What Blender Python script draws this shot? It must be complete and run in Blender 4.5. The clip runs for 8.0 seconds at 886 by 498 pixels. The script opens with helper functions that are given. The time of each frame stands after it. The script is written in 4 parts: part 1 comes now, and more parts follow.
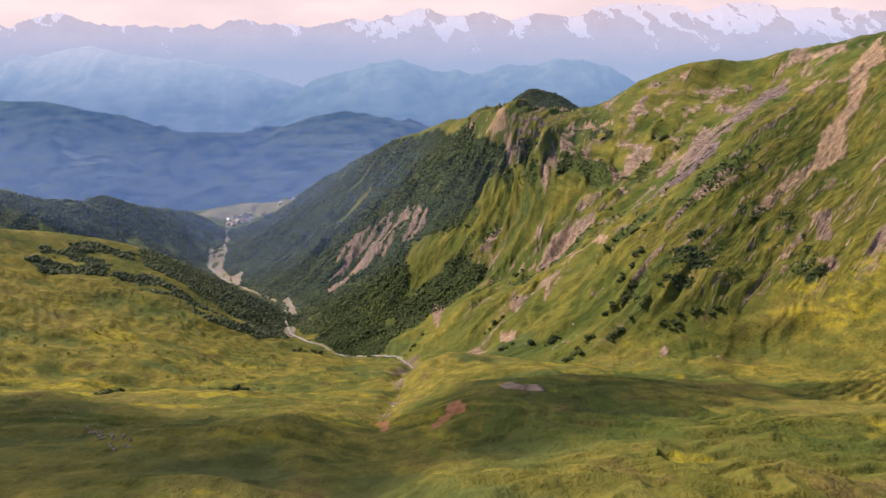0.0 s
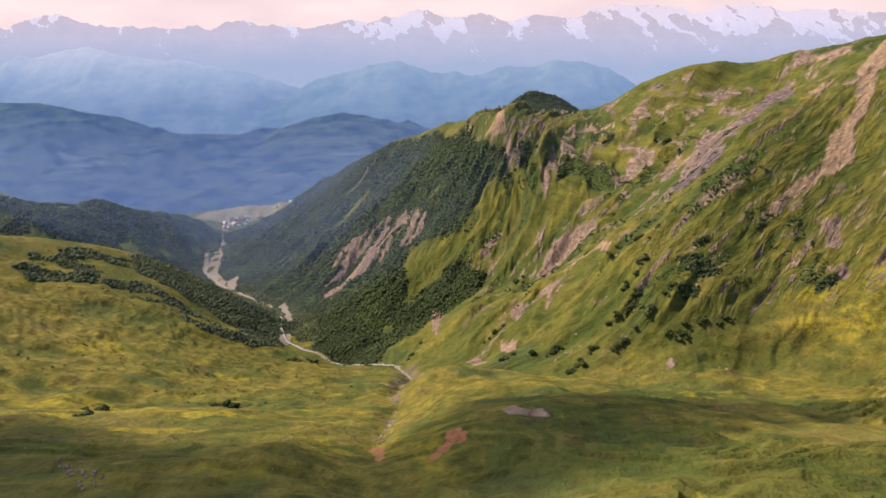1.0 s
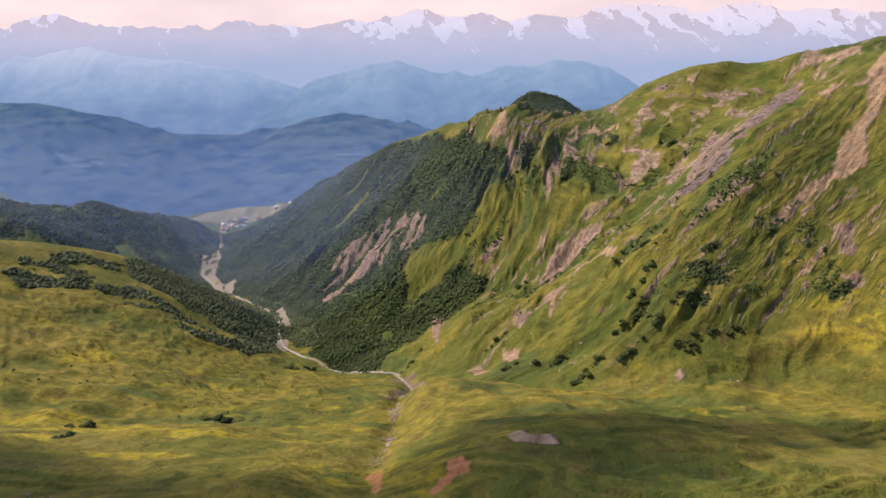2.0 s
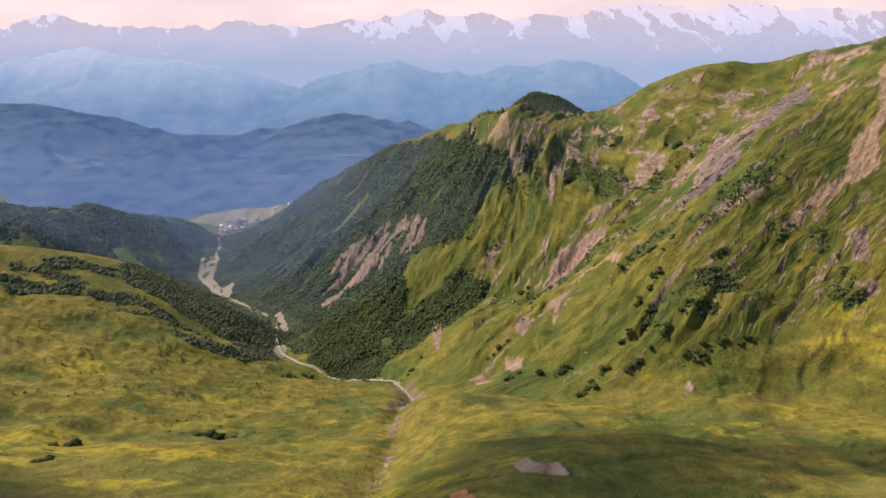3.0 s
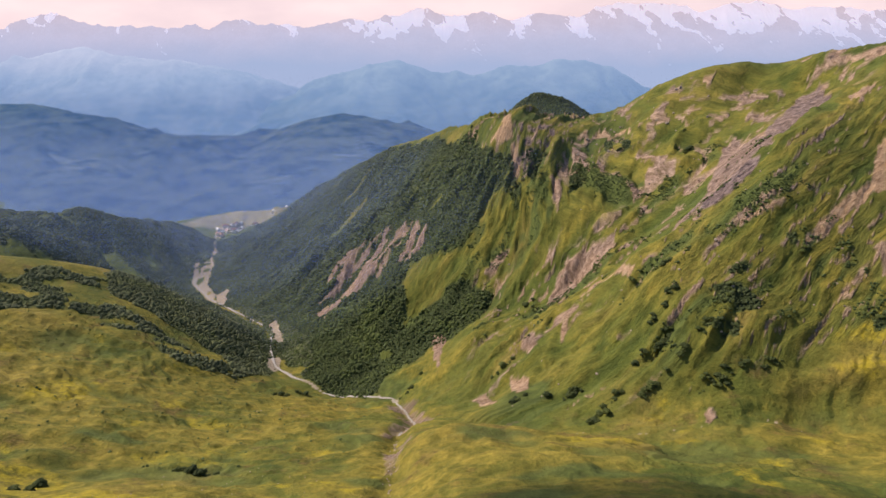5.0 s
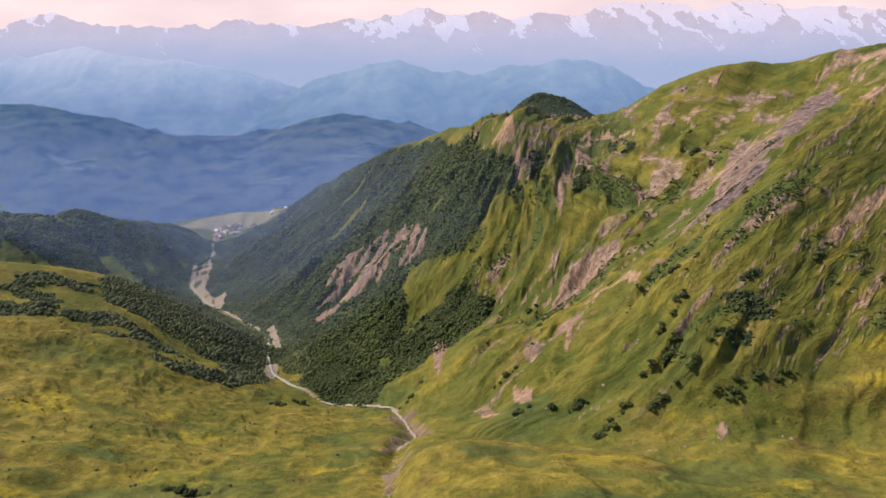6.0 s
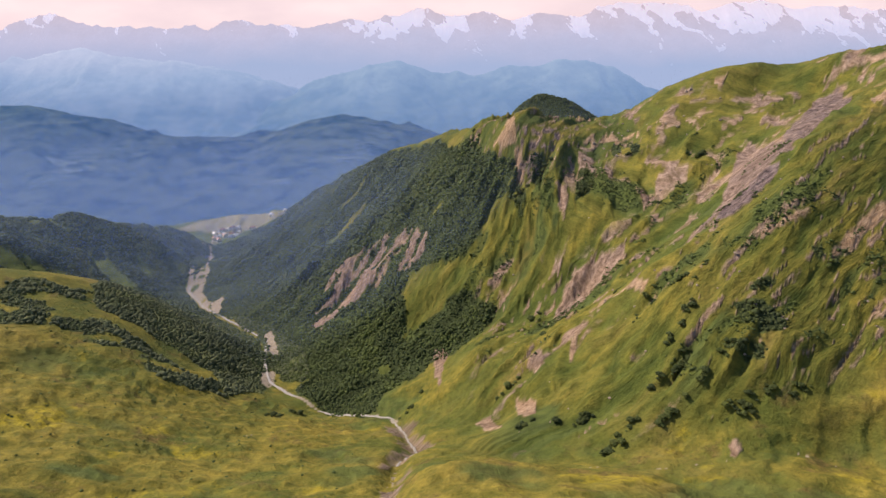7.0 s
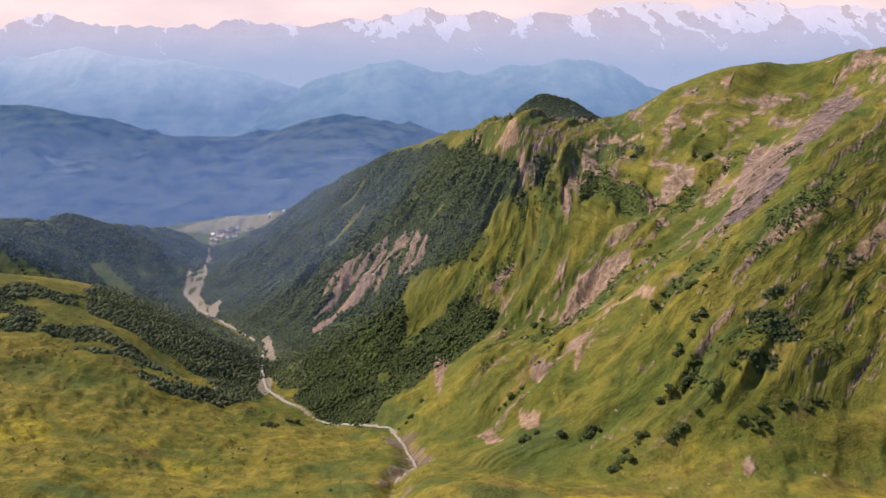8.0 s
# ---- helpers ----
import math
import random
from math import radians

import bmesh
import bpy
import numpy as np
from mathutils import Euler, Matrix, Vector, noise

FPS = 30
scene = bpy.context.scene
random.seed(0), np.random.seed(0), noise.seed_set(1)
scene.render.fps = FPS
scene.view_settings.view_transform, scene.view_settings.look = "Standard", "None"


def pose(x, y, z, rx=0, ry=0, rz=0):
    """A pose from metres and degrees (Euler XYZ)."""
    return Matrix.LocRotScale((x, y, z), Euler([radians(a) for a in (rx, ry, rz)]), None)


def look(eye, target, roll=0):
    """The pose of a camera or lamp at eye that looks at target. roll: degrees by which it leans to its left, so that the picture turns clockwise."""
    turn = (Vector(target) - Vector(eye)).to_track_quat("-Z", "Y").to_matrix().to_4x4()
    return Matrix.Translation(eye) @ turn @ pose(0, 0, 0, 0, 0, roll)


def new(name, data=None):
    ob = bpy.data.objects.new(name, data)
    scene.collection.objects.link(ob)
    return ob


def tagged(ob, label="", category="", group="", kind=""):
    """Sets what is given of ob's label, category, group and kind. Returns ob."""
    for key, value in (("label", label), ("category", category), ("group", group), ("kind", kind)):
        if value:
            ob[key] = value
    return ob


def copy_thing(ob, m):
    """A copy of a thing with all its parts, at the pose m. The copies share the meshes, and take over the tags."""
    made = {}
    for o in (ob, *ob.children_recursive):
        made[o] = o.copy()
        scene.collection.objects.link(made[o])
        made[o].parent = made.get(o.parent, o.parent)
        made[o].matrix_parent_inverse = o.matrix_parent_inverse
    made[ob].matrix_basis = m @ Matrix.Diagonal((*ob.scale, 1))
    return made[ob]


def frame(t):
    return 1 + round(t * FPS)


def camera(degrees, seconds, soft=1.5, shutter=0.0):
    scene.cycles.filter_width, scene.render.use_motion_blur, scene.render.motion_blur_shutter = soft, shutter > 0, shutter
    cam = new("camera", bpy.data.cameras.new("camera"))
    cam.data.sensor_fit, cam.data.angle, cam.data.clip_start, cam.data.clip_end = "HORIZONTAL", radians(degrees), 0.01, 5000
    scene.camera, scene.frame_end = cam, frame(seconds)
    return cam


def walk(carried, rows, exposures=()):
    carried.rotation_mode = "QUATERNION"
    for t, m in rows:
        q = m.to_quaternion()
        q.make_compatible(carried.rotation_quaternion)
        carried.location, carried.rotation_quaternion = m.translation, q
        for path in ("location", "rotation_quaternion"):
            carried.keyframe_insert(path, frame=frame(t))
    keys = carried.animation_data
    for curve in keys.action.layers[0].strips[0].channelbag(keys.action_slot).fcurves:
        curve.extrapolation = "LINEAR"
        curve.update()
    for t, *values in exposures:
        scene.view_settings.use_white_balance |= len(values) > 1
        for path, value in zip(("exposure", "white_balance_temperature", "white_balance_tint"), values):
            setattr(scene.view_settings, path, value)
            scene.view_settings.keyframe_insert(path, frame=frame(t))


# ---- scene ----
# ---------- camera: a level flight of 120 m over the head of a mountain valley ----------
cam = camera(75.0, 8.0)
ROWS = [
    (0.0, -0.00, 0.00, 360.00, 0.00, -19.50, 0.00),
    (0.5, -0.13, 7.67, 360.14, -0.09, -19.49, -0.01),
    (1.0, -0.26, 15.36, 360.28, -0.16, -19.38, -0.02),
    (1.5, -0.39, 23.05, 360.43, -0.15, -19.39, -0.03),
    (3.0, -0.77, 45.40, 360.84, -0.09, -19.43, 0.03),
    (3.5, -0.90, 52.95, 360.98, -0.10, -19.42, 0.05),
    (4.0, -1.03, 60.62, 361.12, -0.07, -19.48, 0.07),
    (4.5, -1.16, 68.11, 361.26, -0.08, -19.47, 0.05),
    (6.0, -1.54, 90.50, 361.67, -0.03, -19.52, 0.10),
    (6.5, -1.66, 97.88, 361.81, -0.04, -19.47, 0.14),
    (7.0, -1.79, 105.15, 361.94, -0.03, -19.47, 0.16),
    (7.5, -1.91, 112.49, 362.08, 0.01, -19.53, 0.13),
    (8.0, -2.04, 120.00, 362.22, 0.03, -19.54, 0.13),
]
walk(cam, [(t, pose(x, y, z, 90 + pitch, roll, yaw)) for t, x, y, z, yaw, pitch, roll in ROWS],
     [(0.0, 0.28, 7120, 17), (8.0, 0.28, 7120, 17)])

# ---------- light ----------
SUN = Vector((-0.65, 0.35, 0.68)).normalized()
world = bpy.data.worlds.new("world")
scene.world = world
world.use_nodes = True
wt = world.node_tree
sky = wt.nodes.new("ShaderNodeTexSky")
sky.sky_type, sky.sun_disc = "NISHITA", False
sky.sun_elevation, sky.sun_rotation = math.asin(SUN.z), math.atan2(SUN.x, SUN.y)
sky.altitude, sky.air_density, sky.dust_density, sky.ozone_density = 2500, 1.0, 4.0, 1.0
wt.nodes["Background"].inputs["Strength"].default_value = 0.15
wt.links.new(sky.outputs["Color"], wt.nodes["Background"].inputs["Color"])
lamp = bpy.data.lights.new("sun", "SUN")
lamp.energy, lamp.angle, lamp.color = 4.2, radians(0.5), (1.0, 0.89, 0.73)
new("sun", lamp).matrix_world = look((0, 0, 900), Vector((0, 0, 900)) - SUN)

# ---------- plan of the valley: ridge lines, streams and breaks of slope (x, y, z) ----------
# PLAN BEGIN
STREAM = [(-12, 60, 276), (-24, 150, 236), (-29, 225, 202), (-27, 300, 165), (-33, 410, 117), (-21, 446, 95), (-34, 500, 69),
          (-49, 544, 49), (-77, 560, 41), (-122, 578, 30), (-157, 610, 25), (-191, 649, 17), (-213, 700, 9), (-234, 782, -5),
          (-320, 880, -25), (-392, 960, -40), (-450, 1040, -46), (-488, 1150, -52), (-545, 1400, -75), (-566, 1480, -80)]
SPUR_CREST = [(-372, 1450, -27), (-297, 1380, 30), (-195, 1260, 112), (-86, 1110, 192), (-4, 970, 234), (37, 890, 252),
              (79, 840, 265), (116, 835, 264), (161, 835, 256), (201, 850, 263), (247, 880, 279), (290, 900, 304)]
HIGH_CREST = [(290, 900, 304), (324, 890, 320), (349, 850, 331), (387, 850, 338), (428, 830, 337), (449, 802, 349),
              (477, 780, 355), (500, 760, 365), (620, 700, 400), (900, 560, 470)]
SLOPE_FOOT = [(-136, 600, 31), (-85, 575, 34), (-50, 592, 50)]
EAST_FOOT = [(75, 505, 121), (99, 480, 130), (101, 445, 127), (114, 411, 139)]
SLOPE_MID = [(-182, 816, 23), (-123, 824, 69), (41, 781, 182), (120, 690, 180), (164, 634, 181)]
EAST_MID = [(160, 463, 176), (160, 421, 163)]
SLOPE_HIGH = [(-171, 1093, 106), (78, 828, 252), (165, 764, 223)]
EAST_HIGH = [(300, 500, 236), (318, 466, 220)]
EAST_SHOULDER = [(205, 421, 178), (257, 446, 193), (318, 464, 219), (400, 475, 262), (480, 480, 310), (700, 420, 400)]
EAST_APRON = [(178, 396, 155), (214, 402, 168), (262, 401, 174), (320, 385, 190), (420, 350, 225)]
EAST_RIM = [(318, 464, 219), (375, 554, 278)]
FOOT_HOLLOW = [(-8, 470, 86), (38, 470, 94), (58, 455, 111)]
CIRQUE = [(165, 764, 223), (202, 767, 228), (260, 715, 243)]
HIGH_FACE = [(379, 823, 310), (425, 770, 312)]
MEADOW_LIP = [(-12, 348, 157), (45, 345, 159), (95, 332, 161), (163, 368, 148), (212, 368, 148), (250, 345, 152), (300, 325, 165), (400, 300, 215)]
MEADOW_DIP = [(0, 402, 120), (50, 396, 123), (100, 388, 128), (145, 385, 137), (222, 386, 155)]
MEADOW_TOP = [(-300, 120, 262), (-101, 105, 263), (0, 105, 266), (106, 110, 258), (250, 130, 250)]
MEADOW_MID = [(-171, 190, 228), (-106, 158, 240), (1, 176, 233), (27, 200, 229), (120, 230, 210), (200, 260, 194), (290, 260, 205)]
MEADOW_FAR_WEST = [(-330, 260, 205), (-210, 312, 155), (-232, 403, 132), (-276, 444, 131), (-326, 452, 139)]
MEADOW_WEST = [(-200, 235, 205), (-130, 249, 189), (-134, 328, 149), (-150, 420, 105), (-153, 543, 54)]
WEST_CREST = [(-620, 480, 230), (-472, 640, 156), (-454, 660, 147), (-417, 690, 128), (-403, 740, 96), (-360, 760, 66), (-297, 740, 46), (-250, 715, 29), (-222, 695, 16)]
WEST_FACE = [(-414, 579, 143), (-366, 580, 132), (-305, 593, 106), (-269, 562, 95), (-237, 534, 92)]
FAR_WEST_CREST = [(-1100, 880, 230), (-900, 960, 150), (-790, 1020, 103), (-749, 1080, 74), (-722, 1100, 63), (-690, 1127, 68),
                  (-665, 1180, 36), (-600, 1236, 13), (-590, 1350, -36)]
WEST_BACK = [(-640, 640, 120), (-500, 750, 85), (-440, 800, 45), (-360, 830, 0), (-290, 800, -8)]
FAR_WEST_BACK = [(-1000, 1100, 60), (-850, 1160, 10), (-760, 1230, -20), (-690, 1310, -55), (-660, 1400, -75)]
SPUR_A = [(330, 640, 298), (297, 595, 285), (262, 518, 246), (156, 516, 189), (99, 529, 135), (55, 548, 113), (19, 560, 98), (-20, 578, 67)]
GULLY_A = [(300, 675, 258), (237, 644, 219), (190, 617, 185), (130, 605, 140), (80, 590, 112), (30, 590, 88), (-10, 603, 70)]
FAR_WEST_FOOT = [(-1000, 780, 100), (-700, 860, 55), (-560, 910, 2), (-430, 950, -32)]
TERRACE = [(-800, 1480, -85), (-673, 1480, -72), (-560, 1500, -72), (-470, 1490, -68), (-380, 1520, -60)]
TERRACE_RIM = [(-800, 1560, -100), (-660, 1560, -74), (-540, 1590, -64), (-420, 1610, -56), (-300, 1620, -60)]
DOME = [(60, 1290, 150), (144, 1300, 232), (195, 1300, 268), (255, 1300, 251), (311, 1300, 220), (400, 1320, 170)]
BACK_VALLEY = [(-60, 1300, 60), (60, 1100, 150), (200, 1040, 180), (400, 1030, 220), (650, 950, 270)]
CLOSING = [(0, 0, 306), (-220, 0, 306), (220, 0, 300), (0, -250, 340), (-600, 0, 330), (600, 100, 330), (-700, 250, 300),
           (0, -1500, 420), (-1800, -800, 460), (1800, -800, 460), (1600, 800, 380), (-1900, 800, 260), (-1400, 1500, -60),
           (0, 1800, -150), (-600, 1760, -150), (900, 1900, -60), (-1200, 1750, -140), (0, 2600, -170), (2600, 2200, 0), (-2600, 2200, 0),
           (0, 4800, -180), (-4000, 4000, -100), (4000, 4000, -100), (4500, 0, 300), (-4500, 0, 300), (0, -4500, 400)]
LINES = (STREAM, SPUR_CREST, HIGH_CREST, SLOPE_FOOT, EAST_FOOT, SLOPE_MID, EAST_MID, SLOPE_HIGH, EAST_HIGH, EAST_SHOULDER, EAST_APRON, EAST_RIM, FOOT_HOLLOW, CIRQUE, HIGH_FACE, MEADOW_LIP, MEADOW_DIP, MEADOW_TOP,
         MEADOW_MID, MEADOW_WEST, MEADOW_FAR_WEST, WEST_CREST, WEST_FACE, FAR_WEST_CREST, FAR_WEST_FOOT, TERRACE, TERRACE_RIM, DOME, BACK_VALLEY, WEST_BACK,
         FAR_WEST_BACK, SPUR_A, GULLY_A)


def along(line, step):
    """Points every step metres along a line, its ends included."""
    line, out = np.array(line, float), []
    for a, b in zip(line, line[1:]):
        n = max(1, int(np.linalg.norm(b[:2] - a[:2]) / step))
        out += [a + (b - a) * k / n for k in range(n)]
    return np.array(out + [line[-1]])


KNOTS = np.vstack([along(line, 45) for line in LINES] + [np.array(CLOSING, float)])
_keep = []
for k, q in enumerate(KNOTS):
    if all(np.hypot(*(q[:2] - KNOTS[j, :2])) > 6 for j in _keep):
        _keep.append(k)
KNOTS = KNOTS[_keep]
CORE = 14.0


def _basis(x, y, knots, kind=np.float64):
    x, y, knots = x.astype(kind), y.astype(kind), knots.astype(kind)
    return np.sqrt((x[:, None] - knots[None, :, 0]) ** 2 + (y[:, None] - knots[None, :, 1]) ** 2 + kind(CORE**2))


_n = len(KNOTS)
_m = np.zeros((_n + 3, _n + 3))
_m[:_n, :_n] = _basis(KNOTS[:, 0], KNOTS[:, 1], KNOTS) - 1.2 * np.eye(_n)
_m[:_n, _n:] = np.c_[np.ones(_n), KNOTS[:, :2] / 1000]
_m[_n:, :_n] = _m[:_n, _n:].T
_w = np.linalg.solve(_m, np.r_[KNOTS[:, 2], 0, 0, 0])


def base_height(x, y):
    """The smooth lie of the land that runs over all the plan's lines."""
    out = np.empty(len(x))
    for a in range(0, len(x), 4000):
        xs, ys = x[a:a + 4000], y[a:a + 4000]
        out[a:a + 4000] = _basis(xs, ys, KNOTS, np.float32) @ _w[:_n].astype(np.float32) + np.c_[np.ones(len(xs)), xs / 1000, ys / 1000] @ _w[_n:]
    return out


def _hash(ix, iy, seed):
    h = (ix.astype(np.int64) * 374761393 + iy.astype(np.int64) * 668265263 + seed * 974634777) & 0xFFFFFFFF
    h = ((h ^ (h >> 13)) * 1274126177) & 0xFFFFFFFF
    return ((h ^ (h >> 16)) & 0xFFFF) / 65535.0


def grain(x, y, seed=0):
    """Smooth noise of wavelength 1, from -1 to 1."""
    ix, iy = np.floor(x), np.floor(y)
    fx, fy = x - ix, y - iy
    fx, fy = fx * fx * (3 - 2 * fx), fy * fy * (3 - 2 * fy)
    a, b = _hash(ix, iy, seed), _hash(ix + 1, iy, seed)
    c, d = _hash(ix, iy + 1, seed), _hash(ix + 1, iy + 1, seed)
    return 2 * (a + (b - a) * fx + (c - a) * fy + (a - b - c + d) * fx * fy) - 1


def fractal(x, y, seed=0, octaves=4, gain=0.5):
    total, amp, norm = 0, 1.0, 0
    for k in range(octaves):
        total, norm = total + amp * grain(x * 2.03**k + 17.3 * k, y * 2.03**k - 9.1 * k, seed + k), norm + amp
        amp *= gain
    return total / norm


def ridged(x, y, seed=0, octaves=3):
    total, amp, norm = 0, 1.0, 0
    for k in range(octaves):
        total, norm = total + amp * (1 - 2 * np.abs(grain(x * 2.1**k + 5.7 * k, y * 2.1**k, seed + k))), norm + amp
        amp *= 0.5
    return total / norm


def ramp(v, lo, hi):
    t = np.clip((v - lo) / (hi - lo), 0, 1)
    return t * t * (3 - 2 * t)


# The way the ribs run down the flank: places and bearings in degrees; and the foot at which they end.
RIB_WAY = [(160, 415, -146), (96, 443, -152), (38, 525, -131), (250, 600, -158), (278, 490, -145), (190, 650, -151), (28, 700, -134), (-150, 830, -128),
           (137, 750, -108), (220, 800, -122), (380, 760, -150), (-60, 930, -148), (-200, 1100, -150), (-350, 1300, -150), (-180, 735, -150), (500, 600, -150)]
FLANK_FOOT = [(900, 150, 0), (520, 255, 0), (320, 370, 0), (178, 388, 0), (100, 398, 0), (20, 470, 0), (-40, 560, 0), (-136, 598, 0), (-210, 700, 0), (-320, 880, 0),
              (-450, 1040, 0), (-545, 1400, 0), (-600, 1600, 0)]
CELL = 15.0
_gx, _gy = np.meshgrid(np.arange(-640, 760, CELL), np.arange(330, 1500, CELL))
_shape = _gx.shape
_way, _foot = np.array(RIB_WAY, float), along(FLANK_FOOT, 6)
_arc = np.r_[0, np.cumsum(np.hypot(*np.diff(_foot[:, :2], axis=0).T))]
_px, _py = _gx.ravel().copy(), _gy.ravel().copy()
_gap, _mark, _far = [], [], []
for k in range(56):
    _r = (_px[:, None] - _foot[None, :, 0]) ** 2 + (_py[:, None] - _foot[None, :, 1]) ** 2
    j = _r.argmin(1)
    _gap.append(np.sqrt(_r[np.arange(len(j)), j]))
    _mark.append(_arc[j])
    _far.append(np.full(len(j), 11.0 * k))
    q = 1 / ((_px[:, None] - _way[None, :, 0]) ** 2 + (_py[:, None] - _way[None, :, 1]) ** 2 + 900) ** 1.5
    turn = np.radians((q * _way[None, :, 2]).sum(1) / q.sum(1))
    _px, _py = _px + 11 * np.cos(turn), _py + 11 * np.sin(turn)
_gap, _mark, _far = np.array(_gap), np.array(_mark), np.array(_far)
_q = np.exp(-(_gap - _gap.min(0)) / 3.5)


def _blurred(v):
    v = np.pad(v.reshape(_shape), 1, mode="edge")
    v = 0.25 * v[:-2] + 0.5 * v[1:-1] + 0.25 * v[2:]
    return 0.25 * v[:, :-2] + 0.5 * v[:, 1:-1] + 0.25 * v[:, 2:]


RIB_ACROSS, RIB_ALONG = (_blurred((_q * v).sum(0) / _q.sum(0)) for v in (_mark, _far))


def rib_frame(x, y):
    """Coordinates across and along the ribs of the flank, in metres."""
    fx = np.clip((x + 640) / CELL, 0, _shape[1] - 1.001)
    fy = np.clip((y - 330) / CELL, 0, _shape[0] - 1.001)
    i, j = fx.astype(int), fy.astype(int)
    fx, fy = fx - i, fy - j
    return tuple(v[j, i] * (1 - fx) * (1 - fy) + v[j, i + 1] * fx * (1 - fy) + v[j + 1, i] * (1 - fx) * fy + v[j + 1, i + 1] * fx * fy for v in (RIB_ACROSS, RIB_ALONG))


def most(*values):
    return np.maximum.reduce(values)


def line_distance(x, y, line, step=10):
    pts = along(line, step)
    pts = pts.astype(np.float32)
    out = np.full(len(x), 999.0)
    lo, hi = pts.min(0) - 150, pts.max(0) + 150
    near = np.nonzero((x > lo[0]) & (x < hi[0]) & (y > lo[1]) & (y < hi[1]))[0]
    for a in range(0, len(near), 4000):
        k = near[a:a + 4000]
        xs, ys = x[k].astype(np.float32), y[k].astype(np.float32)
        out[k] = np.sqrt(((xs[:, None] - pts[None, :, 0]) ** 2 + (ys[:, None] - pts[None, :, 1]) ** 2).min(1))
    return out


def steep_side(x, y):
    """1 on the great gullied flank east of the stream, 0 on the meadows."""
    return ramp(x - 0.05 * y + 45, 0, 60) * ramp(y, 385, 430) + ramp(y + 0.8 * x, 520, 640) * ramp(y, 560, 640) * ramp(x + 0.62 * (y - 560), -80, 20)


def rills(u, side, warp, x, y):
    """Narrow gullies with sharp beds between rounded ribs: -1 in the beds."""
    n_ = np.abs(grain((u + 0.7 * warp + 4 * fractal(x / 14, y / 14, 14, 2)) / 21, side / 95, 35))
    return -np.exp(-n_ / 0.16) * ramp(fractal(x / 60, y / 60, 36, 2), -0.35, 0.1)


def height(x, y):
    x, y = np.asarray(x, float), np.asarray(y, float)
    z = base_height(x, y)
    u, side = rib_frame(x, y)
    flank = np.clip(steep_side(x, y), 0, 1) * ramp(np.hypot(x - 215, y - 1290), 140, 230)
    west = ramp(-x - 0.1 * y, 130, 260) * ramp(y, 480, 700)
    warp = 34 * fractal(x / 150, y / 150, 11, 4)
    gully = ridged((u + warp) / 92, side / 330 + 3, 21, 2) - 0.2
    mid = ridged((u + 0.8 * warp) / 38, side / 140, 26, 2) - 0.2
    fine = ridged((u + 0.6 * warp + 6 * fractal(x / 20, y / 20, 12, 2)) / 15, side / 60, 31, 2) - 0.2
    brook = line_distance(x, y, STREAM)
    away = ramp(brook, 12, 75) * (0.2 + 0.8 * ramp(line_distance(x, y, SPUR_CREST + HIGH_CREST[1:]), 8, 55))
    strong = (0.65 + 0.55 * ramp(fractal(x / 190, y / 190, 71, 2), -0.3, 0.4)) * (0.75 + 0.25 * ramp(y, 420, 560)) * (1 - 0.55 * ramp(x, 150, 250) * ramp(570 - y, 0, 90)) * (1 + 0.35 * ramp(150 - x, 0, 60) * ramp(600 - y, 0, 80)) * (1 - 0.65 * ramp(x, 230, 330)) * (0.25 + 0.75 * ramp(side, 4, 55))
    z = z + (flank * (1.0 + 0.15 * ramp(x, -80, 120)) + 0.5 * west) * away * strong * (9 * gully * (0.4 + 0.6 * ramp(y, 430, 560)) + 8.0 * mid + 6.0 * fine)
    z = z + flank * away * strong * (5.6 * rills(u, side, warp, x, y) + 1.8) + flank * (0.9 * fractal(x / 6, y / 6, 41, 3) + 1.5 * ridged((u + 0.6 * warp) / 6, side / 24, 43, 2))
    far_west = ramp(-x, 430, 520) * ramp(y, 840, 960) * ramp(1420 - y, 0, 90)
    c = 0.52 * x + 0.86 * y + 30 * fractal(x / 120, y / 120, 75, 3)
    z = z + far_west * (0.3 + 0.7 * ramp(line_distance(x, y, FAR_WEST_CREST), 5, 60)) * (20 * (ridged(c / 82, x / 400, 77, 2) - 0.2) + 8 * ridged(c / 27, x / 150, 79, 2) + 2 * fractal(x / 12, y / 12, 78, 2)) + far_west * 6 * ridged(x / 42, y / 60, 76, 3)
    meadow = (1 - flank) * (1 - west)
    z = z + meadow * ramp(2200 - y, 0, 400) * (6.0 * fractal(x / 70, y / 55, 51, 3) * ramp(brook, 5, 50) + 1.6 * fractal(x / 18, y / 18, 61, 3) + 3.6 * ramp(brook, 5, 40) * ridged(x / 64 + 0.4 * fractal(x / 50, y / 50, 83, 2), y / 46, 81, 2))
    lobe = 3.6 * fractal(x / 70, y / 34, 73, 3)
    lobe = lobe - np.floor(lobe)
    z = z + meadow * ramp(720 - y, 0, 200) * ramp(brook, 4, 20) * (2.4 + 1.2 * ramp(y, 250, 420)) * (ramp(lobe, 0.5, 1.0) - lobe)
    z = z + meadow * ramp(700 - y, 0, 200) * (0.45 + 0.95 * ramp(x, 10, 70) * ramp(330 - y, 0, 50)) * (1 - 0.8 * ramp(x, 120, 170) * ramp(y, 330, 370)) * np.sin((z + 3.2 * fractal(x / 35, y / 35, 65, 3)) * 1.5) * ramp(fractal(x / 50, y / 50, 67, 2), -0.3, 0.2)
    z = z - (4.5 + 5.0 * ramp(y, 340, 400) * ramp(560 - y, 20, 70)) * np.exp(-(brook / 9) ** 2) * ramp(600 - y, 0, 60) * ramp(y, 160, 230)
